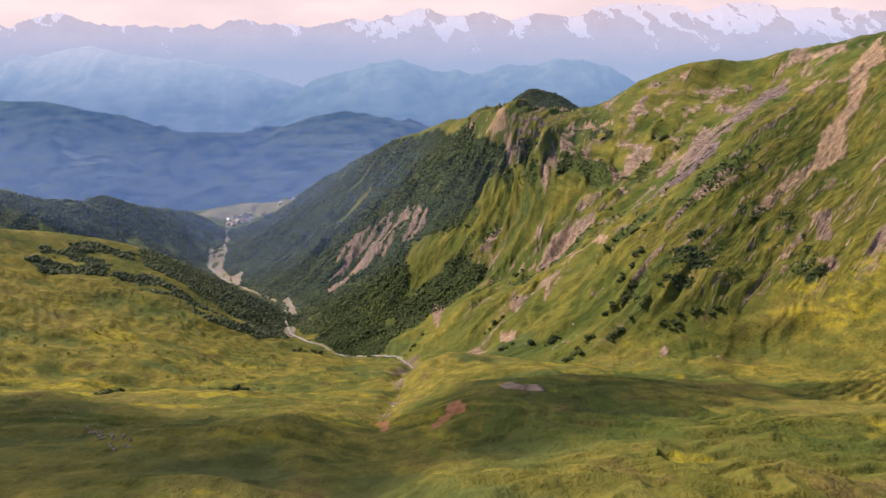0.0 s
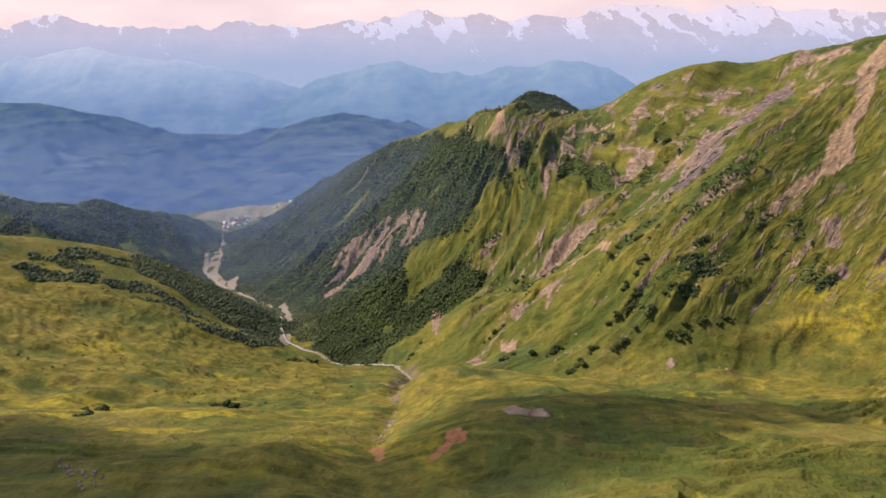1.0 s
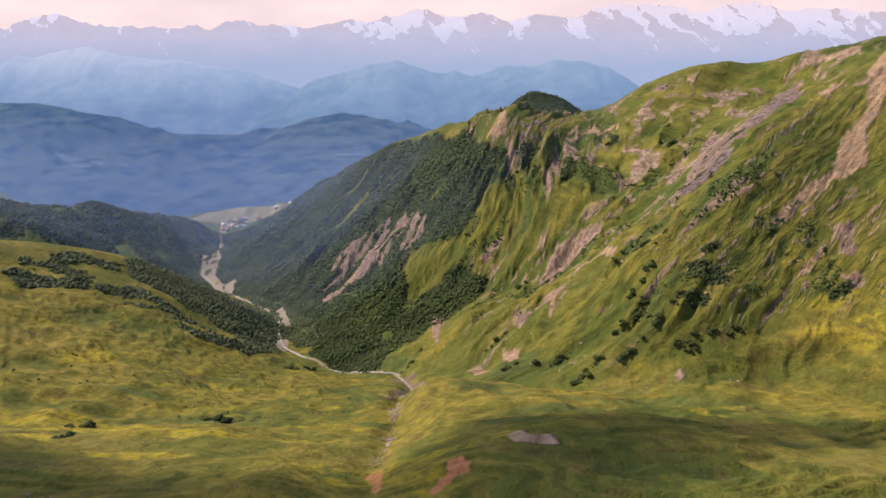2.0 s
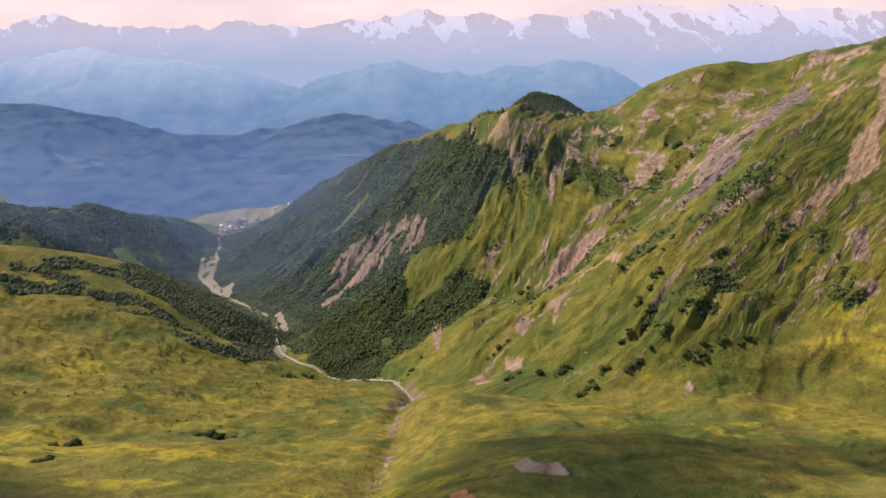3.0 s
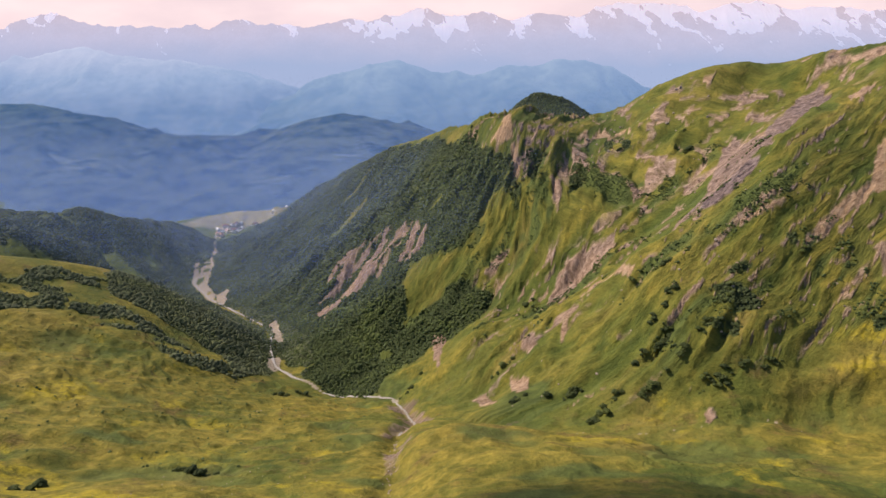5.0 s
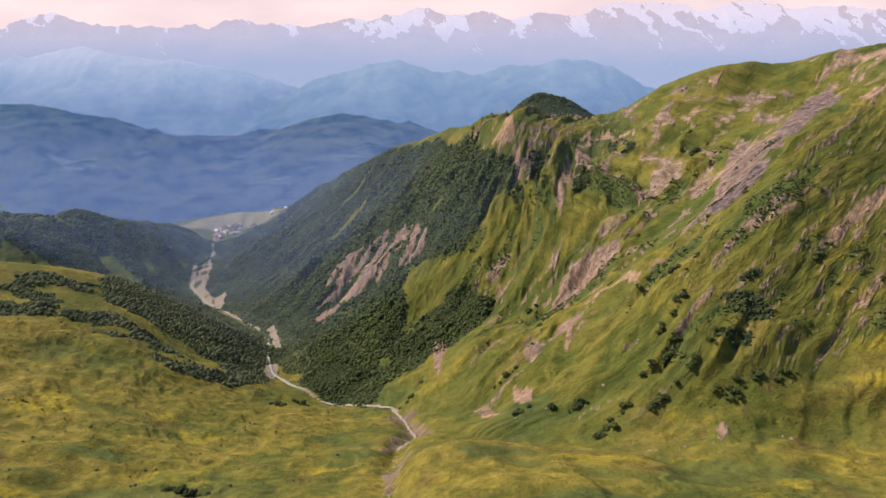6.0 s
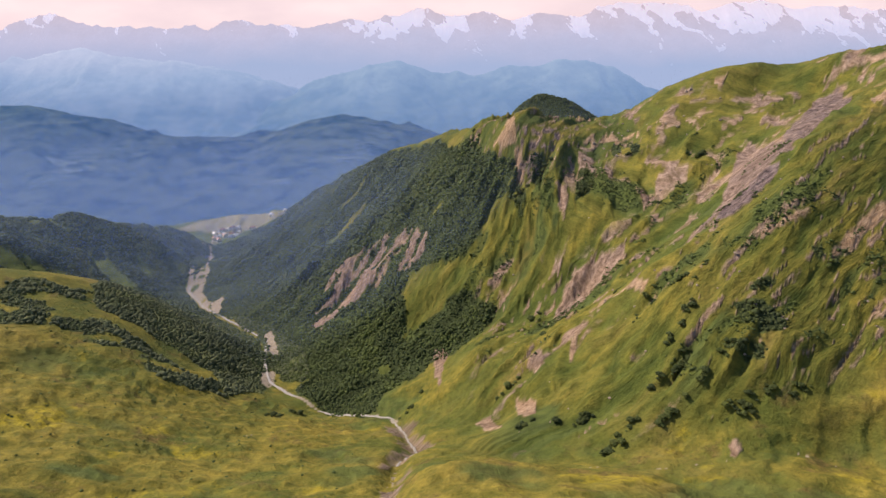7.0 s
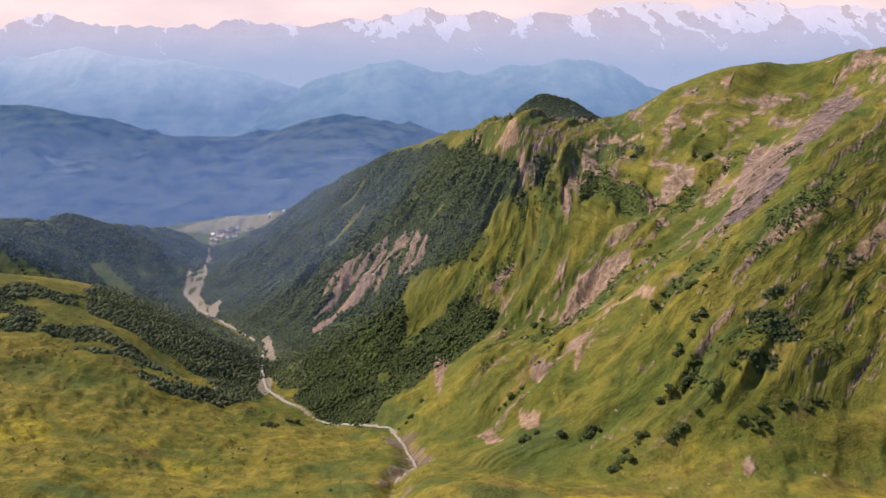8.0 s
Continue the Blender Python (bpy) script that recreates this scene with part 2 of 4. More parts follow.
    z = z - 3.5 * np.exp(-(np.abs(brook - 4 * fractal(x / 30, y / 30, 69, 2)) / 16)) * ramp(480 - y, 0, 80) * ramp(y, 130, 200)
    return z
# COVER BEGIN
EAST_WOOD = [(-210, 719), (-166, 644), (-136, 596), (-76, 552), (-56, 587), (-32, 585), (-12, 604), (9, 600), (39, 621),
    (52, 647), (29, 673), (10, 692), (-10, 678), (-36, 669), (-46, 662), (-49, 724), (-41, 756), (-3, 740), (34, 715),
    (45, 733), (60, 782), (70, 802), (40, 876), (-4, 958), (-90, 1102), (-195, 1254), (-290, 1370), (-505, 1390),
    (-462, 1110), (-405, 985), (-330, 893), (-256, 808)]
WEST_WOOD = [(-374, 668), (-410, 745), (-400, 850), (-345, 870), (-270, 800), (-232, 740), (-205, 701), (-186, 644), (-183, 597),
    (-198, 558), (-231, 604), (-277, 620), (-312, 623), (-348, 630)]
WEST_BAND = [(-440, 612), (-411, 609), (-381, 605), (-351, 596), (-332, 604), (-308, 606), (-285, 598), (-258, 588), (-232, 566), (-214, 574), (-183, 580),
    (-196, 552), (-219, 528), (-236, 528), (-268, 543), (-288, 543), (-327, 558), (-355, 562), (-372, 550), (-395, 520), (-420, 540)]
WEST_SHRUBS = [(-452, 613), (-437, 631), (-414, 656), (-387, 649), (-374, 667), (-363, 637), (-397, 628), (-411, 598),
    (-428, 577)]
FAR_WEST_WOOD = [(-930, 950), (-776, 1042), (-736, 1061), (-681, 1111), (-642, 1138), (-591, 1216), (-571, 1287), (-555, 1381),
    (-540, 1313), (-505, 1150), (-480, 1040), (-428, 985), (-450, 890), (-640, 860), (-900, 840)]
BIG_SCAR = [(128, 629), (152, 628), (170, 623), (167, 601), (147, 590), (125, 588), (106, 586), (101, 586), (117, 618)]
PALE_SCAR = [(119, 536), (131, 539), (150, 529), (155, 514), (151, 509), (140, 528), (128, 533)]
RAVINE_SCREE = [(245, 600), (300, 693), (317, 708), (309, 648), (294, 588), (278, 593), (256, 571), (231, 565), (197, 548),
    (188, 549), (213, 568)]
RAVINE_HEAD = [(312, 644), (407, 756), (434, 761), (400, 688), (369, 659), (310, 601), (291, 602)]
SIDE_SCAR = [(230, 513), (253, 512), (267, 514), (267, 512), (247, 508), (230, 505)]
SLIDE = [(251, 468), (278, 492), (306, 511), (341, 528), (367, 566), (401, 587), (444, 659), (477, 692), (519, 729),
    (471, 647), (455, 642), (414, 586), (388, 563), (367, 525), (348, 518), (323, 510), (283, 486), (264, 479)]
EAST_SCAR = [(313, 472), (329, 474), (318, 446), (308, 447)]
EAST_SCAR_B = [(299, 429), (311, 427), (308, 418), (302, 418)]
CLIFF = [(-177, 774), (-163, 857), (-139, 876), (-86, 865), (-34, 820), (-21, 788), (-29, 762), (-62, 766), (-95, 787),
    (-113, 774), (-137, 774), (-151, 743)]
CREST_ROCK = [(87, 893), (90, 837), (90, 817), (71, 824), (63, 838), (76, 838)]
CREST_ROCK_B = [(33, 888), (44, 880), (48, 869), (35, 874)]
CREST_BAND = [(162, 838), (194, 847), (237, 818), (246, 799), (201, 813), (171, 809)]
OCHRE_STRIP = [(85, 815), (95, 809), (94, 775), (88, 756), (86, 785)]
GREY_WALL = [(90, 837), (133, 847), (149, 828), (126, 794), (101, 759), (90, 760), (95, 809)]
SMALL_SCAR_A = [(43, 669), (61, 689), (76, 689), (67, 675), (53, 669)]
SMALL_SCAR_B = [(-12, 620), (3, 617), (-2, 582), (-5, 545), (-10, 571)]
SMALL_SCAR_C = [(95, 505), (106, 520), (101, 500), (95, 491)]
SMALL_SCAR_D = [(69, 524), (78, 524), (78, 502), (70, 500), (66, 511)]
SMALL_SCAR_E = [(127, 744), (139, 742), (127, 684), (123, 690)]
SMALL_SCAR_F = [(396, 656), (424, 664), (423, 659), (390, 635)]
SMALL_SCAR_G = [(52, 488), (65, 466), (63, 453), (53, 458)]
SMALL_SCAR_H = [(205, 712), (216, 689), (214, 672), (202, 671)]
GRAVEL_A = [(-449, 1035), (-473, 1131), (-529, 1348), (-571, 1485), (-558, 1480), (-502, 1305), (-455, 1162), (-421, 1042),
    (-370, 949), (-384, 933), (-426, 1007)]
GRAVEL_FAN = [(-391, 972), (-372, 1005), (-355, 948), (-350, 910), (-370, 940)]
GRAVEL_B = [(-244, 803), (-238, 820), (-217, 764), (-201, 722), (-212, 721)]
GRAVEL_C = [(-206, 667), (-196, 682), (-186, 647), (-185, 625), (-196, 636)]
FIELD = [(-680, 1470), (-640, 1545), (-560, 1590), (-434, 1608), (-330, 1618), (-380, 1520), (-457, 1488), (-508, 1463),
    (-600, 1476)]
RED_SCAR = [(-6, 171), (-2, 176), (2, 188), (7, 188), (8, 180), (2, 175), (-3, 169)]
RED_SCAR_B = [(-29, 207), (-24, 217), (-20, 187), (-22, 177)]
DARK_CRAG = [(219, 553), (246, 584), (267, 588), (280, 584), (272, 571), (250, 557), (228, 546)]
LIP_SCAR = [(21, 478), (35, 482), (40, 454), (33, 454)]
LIP_SCAR_B = [(159, 377), (166, 381), (166, 374), (158, 366)]
CREST_EARTH = [(452, 792), (472, 772), (495, 751), (481, 729), (466, 760), (450, 780)]
HIGH_EARTH = [(331, 844), (348, 845), (337, 827), (329, 823)]
BARE_POND = [(24, 193), (23, 203), (29, 207), (33, 201), (38, 203), (39, 195), (33, 193)]
STONES = [(-125, 168), (-122, 172), (-98, 152), (-94, 145), (-98, 142), (-109, 152)]
MEADOW_CLEAR = [(-43, 754), (10, 719), (37, 701), (32, 674), (3, 690), (-13, 679), (-36, 670), (-45, 715)]
DOME_WOOD = [(95, 1225), (330, 1225), (370, 1295), (310, 1370), (130, 1370), (75, 1300)]
BRUSH = [[(58, 827), (87, 796), (88, 762), (76, 751), (59, 769), (48, 794)],
    [(97, 800), (117, 795), (114, 756), (104, 753), (98, 765)],
    [(150, 756), (166, 781), (170, 747), (159, 721), (142, 710)],
    [(221, 810), (229, 795), (226, 772), (216, 773)],
    [(205, 815), (214, 810), (206, 780), (198, 781)],
    [(83, 756), (95, 754), (87, 724), (78, 730)],
    [(193, 462), (211, 457), (220, 439), (217, 431), (200, 438), (189, 447)],
    [(285, 425), (298, 424), (297, 414), (281, 413)],
    [(214, 475), (230, 473), (223, 467), (208, 468)],
    [(178, 431), (200, 429), (196, 417), (181, 426)],
    [(259, 490), (266, 491), (263, 482), (257, 481)],
    [(271, 487), (280, 487), (277, 482), (268, 476), (266, 480)]]
WOOD_GLADE = [(-73, 635), (-57, 631), (-54, 619), (-66, 623)]


def inside(x, y, poly):
    """Metres inside an outline (minus: outside), for places near it; far ones give -99."""
    poly = np.array(poly, float)
    out = np.full(len(x), -99.0)
    lo, hi = poly.min(0) - 30, poly.max(0) + 30
    near = np.nonzero((x > lo[0]) & (x < hi[0]) & (y > lo[1]) & (y < hi[1]))[0]
    px, py = x[near], y[near]
    odd, best = np.zeros(len(near), bool), np.full(len(near), 1e9)
    for (ax, ay), (bx, by) in zip(poly, np.roll(poly, -1, 0)):
        odd ^= ((ay > py) != (by > py)) & (px < (bx - ax) * (py - ay) / (by - ay + 1e-9) + ax)
        t = np.clip(((px - ax) * (bx - ax) + (py - ay) * (by - ay)) / ((bx - ax) ** 2 + (by - ay) ** 2 + 1e-9), 0, 1)
        best = np.minimum(best, np.hypot(px - ax - t * (bx - ax), py - ay - t * (by - ay)))
    out[near] = np.where(odd, best, -best)
    return out


def patch(x, y, poly, soft=1.5, ragged=3.0, size=11.0, seed=0, inset=0.0):
    return ramp(inside(x, y, poly) - inset + ragged * fractal(x / size, y / size, 90 + seed, 3), -soft, soft)


def rib_place(x, y):
    """Coordinates along and across the gullies of the flanks."""
    u, side = rib_frame(x, y)
    return u + 30 * fractal(x / 150, y / 150, 11, 4) + 5 * fractal(x / 18, y / 18, 13, 2), side


def woods(x, y, place=None):
    """How thick the trees stand, 0 to 1."""
    u, side = place or rib_place(x, y)
    thin = fractal(u / 34, side / 90, 101, 3)
    east = most(patch(x, y, EAST_WOOD, 3, 11, 22, 1), 0.55 * patch(x, y, EAST_WOOD, 12, 30, 30, 9) * ramp(fractal(x / 12, y / 12, 109, 2), 0.0, 0.3))
    glade = most(patch(x, y, MEADOW_CLEAR, 2, 4, 12, 2), patch(x, y, WOOD_GLADE, 1, 2, 8, 3), patch(x, y, CLIFF, 2, 6, 10, 4) * ramp(fractal(u / 7, side / 42, 111, 3), -0.22, 0.02))
    east = east * (1 - glade) * ramp(thin, -0.62, -0.45)
    west = most(patch(x, y, WEST_WOOD, 3, 6, 18, 5), patch(x, y, WEST_BAND, 3, 8, 16, 6, 3) * ramp(fractal(x / 17, y / 17, 105, 3), -0.28, -0.04),
                patch(x, y, WEST_SHRUBS, 3, 6, 16, 7) * ramp(fractal(x / 16, y / 16, 106, 2), -0.1, 0.2))
    far = most(patch(x, y, FAR_WEST_WOOD, 4, 6, 40, 8), ramp(-x, 450, 520) * ramp(y, 880, 940) * ramp(1390 - y, 0, 60)) * ramp(fractal((0.52 * x + 0.86 * y) / 26, (0.86 * x - 0.52 * y) / 90, 107, 3), -0.38, -0.08)
    brush = most(*[patch(x, y, poly, 1.0, 2.5, 7, 60 + k) for k, poly in enumerate(BRUSH)]) * ramp(fractal(x / 6, y / 6, 113, 2), -0.5, -0.1)
    brook = line_distance(x, y, STREAM, 8)
    carr = ramp(brook + 3 * fractal(x / 12, y / 12, 115, 2), 6, 10) * ramp(70 - brook, 0, 20) * ramp(y, 655, 700) * ramp(1390 - y, 0, 60)
    bars = most(patch(x, y, GRAVEL_A, 3, 8, 24, 1, 5), patch(x, y, GRAVEL_FAN, 2, 4, 14, 2, 1), patch(x, y, GRAVEL_B, 2, 3, 10, 3), patch(x, y, GRAVEL_C, 2, 3, 10, 4))
    return most(east, west, far, brush, carr, patch(x, y, DOME_WOOD, 3, 5, 20, 58)) * (1 - bars)


def land_cover(x, y):
    """The shares of bare rock, its paleness and redness, gravel, woodland floor, dry grass and ploughland."""
    u, side = rib_place(x, y)
    flank = np.clip(steep_side(x, y), 0, 1) * ramp(np.hypot(x - 215, y - 1290), 140, 230)
    streak = fractal(u / 7, side / 42, 111, 3)
    scars = [(BIG_SCAR, 0.45), (PALE_SCAR, 0.95), (RAVINE_SCREE, 0.25), (RAVINE_HEAD, 0.1), (SIDE_SCAR, 0.7), (SLIDE, 1.0), (EAST_SCAR, 0.5),
             (EAST_SCAR_B, 0.6), (CREST_ROCK, 1.0), (CREST_ROCK_B, 0.9), (OCHRE_STRIP, 0.8), (GREY_WALL, 0.0), (SMALL_SCAR_A, 0.5),
             (SMALL_SCAR_B, 0.5), (SMALL_SCAR_C, 0.7), (SMALL_SCAR_D, 0.5), (SMALL_SCAR_E, 0.4), (SMALL_SCAR_F, 0.8), (SMALL_SCAR_G, 0.7),
             (SMALL_SCAR_H, 0.4), (DARK_CRAG, 0.0), (LIP_SCAR, 0.7), (LIP_SCAR_B, 0.6), (CREST_EARTH, 0.7), (HIGH_EARTH, 0.8), (BARE_POND, 0.8)]
    rock, pale = np.zeros(len(x)), np.full(len(x), 0.45)
    for k, (poly, tone) in enumerate(scars):
        m = patch(x, y, poly, 1.2, 3.0, 9, k)
        if poly is GREY_WALL:
            m = m * ramp(fractal(x / 5, y / 5, 133, 2), -0.1, 0.25)
        rock, pale = np.maximum(rock, m), np.where(m > 0.3, tone, pale)
    cliff = patch(x, y, CLIFF, 2, 6, 10, 4)
    cliff = cliff * ramp(streak, -0.2, 0.06)
    rock, pale = np.maximum(rock, cliff), np.where(cliff > 0.2, 0.3 + 0.5 * fractal(u / 16, side / 60, 119, 2), pale)
    crags = patch(x, y, CREST_BAND, 2, 4, 9, 5) * ramp(fractal(x / 6, y / 6, 131, 2), 0.0, 0.2)
    rock, pale = np.maximum(rock, crags), np.where(crags > 0.2, 0.95, pale)
    bend = fractal(x / 150, y / 150, 11, 4)
    plain = u - 30 * bend - 5 * fractal(x / 18, y / 18, 13, 2)
    mid = ridged((plain + 27.2 * bend) / 38, side / 140, 26, 2)
    fine = ridged((plain + 20.4 * bend + 6 * fractal(x / 20, y / 20, 12, 2)) / 15, side / 60, 31, 2)
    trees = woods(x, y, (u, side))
    east = flank * ramp(x, 0, 60) * (1 - trees)
    calm = ramp(np.hypot(x - 88, y - 720), 45, 80)
    beds = -rills(plain, side, 34 * bend, x, y)
    seams = calm * east * ramp(fractal(u / 10, side / 46, 121, 3) + 0.35 * fractal(x / 90, y / 90, 123, 2), 0.34, 0.46) * ramp(streak, -0.5, 0.0)
    seams = np.maximum(seams, calm * east * ramp(beds, 0.45, 0.8) * ramp(fractal(u / 30, side / 60, 129, 3), 0.05, 0.25))
    spots = calm * east * ramp(fractal(u / 5, side / 20, 125, 3), 0.36, 0.46) * ramp(fractal(x / 120, y / 120, 126, 2), -0.25, 0.1) * 0.85
    shattered = east * ramp(y - 0.25 * x, 560, 640) * ramp(x, 90, 150) * ramp(fractal(u / 8, side / 40, 137, 4) + 0.3 * fractal(x / 50, y / 50, 138, 2), 0.3, 0.46) * 0.85
    seams = most(seams, spots, shattered) * ramp(np.hypot((x - 152) / 1.2, y - 690), 22, 60)
    pale = np.where((seams > rock) & (seams > 0.1), 0.45 + 0.4 * fractal(x / 60, y / 60, 127, 2), pale)
    rock = np.maximum(rock, seams)
    red = most(patch(x, y, RED_SCAR, 0.6, 2.6, 4, 1), patch(x, y, RED_SCAR_B, 0.8, 2, 5, 2) * 0.7)
    brook = line_distance(x, y, STREAM, 5)
    bank = ramp(2.2 + 2.6 * ramp(y, 900, 1000) + 2.4 * fractal(x / 14, y / 14, 141, 2) - brook, -1, 1.5) * ramp(y, 470, 540)
    rill = ramp(1.1 + 2.0 * fractal(x / 9, y / 9, 142, 2) - brook, -0.6, 0.8) * ramp(500 - y, 0, 60) * 0.8 * ramp(y, 170, 230)
    gravel = most(bank, rill, patch(x, y, GRAVEL_A, 3, 10, 24, 1, 5) * ramp(fractal(x / 12, y / 30, 147, 2), -0.4, 0.1), patch(x, y, GRAVEL_FAN, 2, 4, 14, 2, 1), patch(x, y, GRAVEL_B, 2, 3, 10, 3), patch(x, y, GRAVEL_C, 2, 3, 10, 4))
    banks = ramp(4 + 7 * ramp(y, 330, 400) + 5 * fractal(x / 8, y / 8, 148, 3) - brook, -2, 2) * ramp(y, 200, 260) * ramp(570 - y, 20, 60) * ramp(fractal(x / 16, y / 16, 149, 3), -0.15, 0.25)
    rock, pale = np.maximum(rock, 0.75 * banks), np.where(banks > 0.3, 0.25, pale)
    for path, wide in ((TRACK, 0.9), (RUT, 0.4), (LOOP_PATH, 0.0), (GULLY_WEST, -0.1), (SHEEP_PATH, -0.2), (SHEEP_PATH_B, -0.2), (SHEEP_PATH_C, -0.3)):
        gravel = np.maximum(gravel, 0.9 * ramp(wide + 1.2 * fractal(x / 9, y / 9, 145, 2) - line_distance(x, y, path, 4), -0.6, 0.6))
    backland = 0.95 * ramp(-x, 380, 460) * ramp(y, 830, 920)
    wood = most(trees, backland, ramp(np.hypot(x - 215, y - 1290), 210, 110), 0.85 * east * (1 - 0.6 * ramp(x, 250, 330)) * ramp(fractal(u / 19, side / 70, 151, 3), 0.08, 0.38),
                0.8 * east * (1 - 0.6 * ramp(x, 250, 330)) * ramp(0.5 * fractal(x / 14, y / 14, 155, 3) - 0.7 * mid - 0.5 * fine, 0.1, 0.5))
    dry = ramp(fractal(x / 55, y / 55, 161, 4) + (0.1 + 0.4 * ramp(y, 190, 330)) * (1 - flank) - 0.3, -0.4, 0.5)
    lobe = 3.6 * fractal(x / 70, y / 34, 73, 3)
    lobe = lobe - np.floor(lobe)
    dry = np.clip(dry + (1 - flank) * (0.3 * ramp(lobe, 0.2, 0.5) - 0.65 * ramp(lobe, 0.55, 0.7) * ramp(1 - lobe, 0.0, 0.1)) - 0.7 * patch(x, y, MEADOW_CLEAR, 4, 4, 12, 2) + flank * (0.8 * ramp(0.5 * mid + 0.7 * fine, 0.15, 0.65) - 0.25), 0, 1)
    bloom = np.zeros(len(x))
    for bx, by, wide, deep in BLOOM:
        bloom = np.maximum(bloom, ramp(1.1 - np.hypot((x - bx) / wide, (y - by) / deep) + 0.9 * fractal(x / 22, y / 16, 171, 4), 0.1, 0.6))
    bloom = np.maximum(bloom, 0.8 * ramp(fractal(x / 34, y / 26, 173, 4), 0.36, 0.52) * (1 - flank) * ramp(620 - y, 0, 150))
    swell = fractal(x / 70, y / 55, 51, 3) + 0.6 * ridged(x / 64 + 0.4 * fractal(x / 50, y / 50, 83, 2), y / 46, 81, 2) + 0.4 * fractal(x / 18, y / 18, 61, 3)
    dry = np.clip(dry + (1 - flank) * 0.45 * (swell - 0.1), 0, 1)
    lush = np.zeros(len(x))
    for bx, by, wide, deep in LUSH:
        lush = np.maximum(lush, ramp(1.1 - np.hypot((x - bx) / wide, (y - by) / deep) + 0.5 * fractal(x / 16, y / 16, 175, 3), 0.1, 0.7))
    dry = np.clip(dry - 0.5 * lush, 0, 1)
    wood = most(wood, 0.72 * lush, (1 - flank) * 0.62 * ramp(-swell + 0.35 * fractal(x / 26, y / 26, 163, 3), 0.05, 0.55) * ramp(720 - y, 0, 120))
    field = patch(x, y, FIELD, 4, 5, 30, 1)
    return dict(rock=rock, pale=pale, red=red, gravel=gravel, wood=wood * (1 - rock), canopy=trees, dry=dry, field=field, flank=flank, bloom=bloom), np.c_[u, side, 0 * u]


LUSH = [(29, 337, 34, 12), (-58, 386, 22, 14), (-42, 305, 18, 10), (65, 277, 40, 10), (37, 247, 26, 8), (-82, 430, 16, 12), (-28, 439, 10, 12), (-203, 365, 30, 9)]
BLOOM = [(-230, 300, 50, 22), (-170, 270, 40, 14), (-110, 262, 34, 10), (-200, 235, 45, 10), (-265, 420, 26, 30), (-60, 300, 30, 12), (-150, 345, 40, 9), (-120, 215, 30, 8),
         (300, 385, 34, 14), (330, 410, 34, 12), (285, 410, 26, 10), (265, 392, 22, 9)]
SHEEP_PATH = [(-110, 495, 0), (-95, 508, 0), (-77, 527, 0), (-71, 538, 0), (-57, 538, 0)]
SHEEP_PATH_B = [(-96, 350, 0), (-92, 353, 0), (-87, 354, 0)]
SHEEP_PATH_C = [(-127, 238, 0), (-117, 243, 0), (-109, 252, 0)]
TRACK = [(-200, 721, 0), (-217, 744, 0), (-206, 768, 0), (-186, 778, 0), (-165, 784, 0)]
RUT = [(60, 372, 0), (121, 365, 0), (149, 364, 0), (194, 368, 0), (207, 363, 0), (216, 354, 0)]
LOOP_PATH = [(-85, 470, 0), (-70, 492, 0), (-55, 495, 0), (-40, 480, 0)]
GULLY_WEST = [(-130, 545, 0), (-143, 476, 0), (-155, 454, 0), (-163, 430, 0), (-193, 442, 0), (-208, 446, 0)]
# COVER END
# PLAN END


def surface(name, verts, nx, ny, attrs=(), wrap=False):
    """A sheet of nx by ny points, row by row, with its land-cover values."""
    me = bpy.data.meshes.new(name)
    i = np.arange(nx - (0 if wrap else 1))[None, :] + nx * np.arange(ny - 1)[:, None]
    j = (i // nx) * nx + (i + 1) % nx
    quads = np.stack([i, j, j + nx, i + nx], -1).reshape(-1, 4)
    me.vertices.add(len(verts))
    me.vertices.foreach_set("co", np.asarray(verts, np.float32).ravel())
    me.loops.add(quads.size)
    me.loops.foreach_set("vertex_index", quads.ravel().astype(np.int32))
    me.polygons.add(len(quads))
    me.polygons.foreach_set("loop_start", (4 * np.arange(len(quads))).astype(np.int32))
    me.polygons.foreach_set("use_smooth", np.ones(len(quads), bool))
    me.update(calc_edges=True)
    for key, value in attrs:
        me.attributes.new(key, "FLOAT", "POINT").data.foreach_set("value", np.asarray(value, np.float32))
    return me


# ---------- materials ----------
def nodes_of(name):
    mat = bpy.data.materials.new(name)
    mat.use_nodes = True
    return mat, mat.node_tree.nodes, mat.node_tree.links, mat.node_tree.nodes["Principled BSDF"]


def noise_node(nt, scale, stretch=(1, 1, 1), detail=4.0, rough=0.6, rib=False):
    """Noise over places in metres, or along the ribs of the flanks; scale is waves per metre."""
    geo, mp, tex = nt.nodes.new("ShaderNodeNewGeometry"), nt.nodes.new("ShaderNodeMapping"), nt.nodes.new("ShaderNodeTexNoise")
    where = geo.outputs["Position"]
    if rib:
        key = nt.nodes.new("ShaderNodeAttribute")
        key.attribute_name = "rib"
        where = key.outputs["Vector"]
    mp.inputs["Scale"].default_value = tuple(scale * v for v in stretch)
    tex.inputs["Scale"].default_value, tex.inputs["Detail"].default_value, tex.inputs["Roughness"].default_value = 1.0, detail, rough
    nt.links.new(where, mp.inputs["Vector"])
    nt.links.new(mp.outputs["Vector"], tex.inputs["Vector"])
    return tex.outputs["Fac"]


def stops(nt, value, *pairs):
    """A colour ramp: (place, colour) pairs."""
    r = nt.nodes.new("ShaderNodeValToRGB")
    while len(r.color_ramp.elements) < len(pairs):
        r.color_ramp.elements.new(0.5)
    for e, (p, c) in zip(r.color_ramp.elements, pairs):
        e.position, e.color = p, (*c, 1)
    nt.links.new(value, r.inputs["Fac"])
    return r.outputs["Color"]


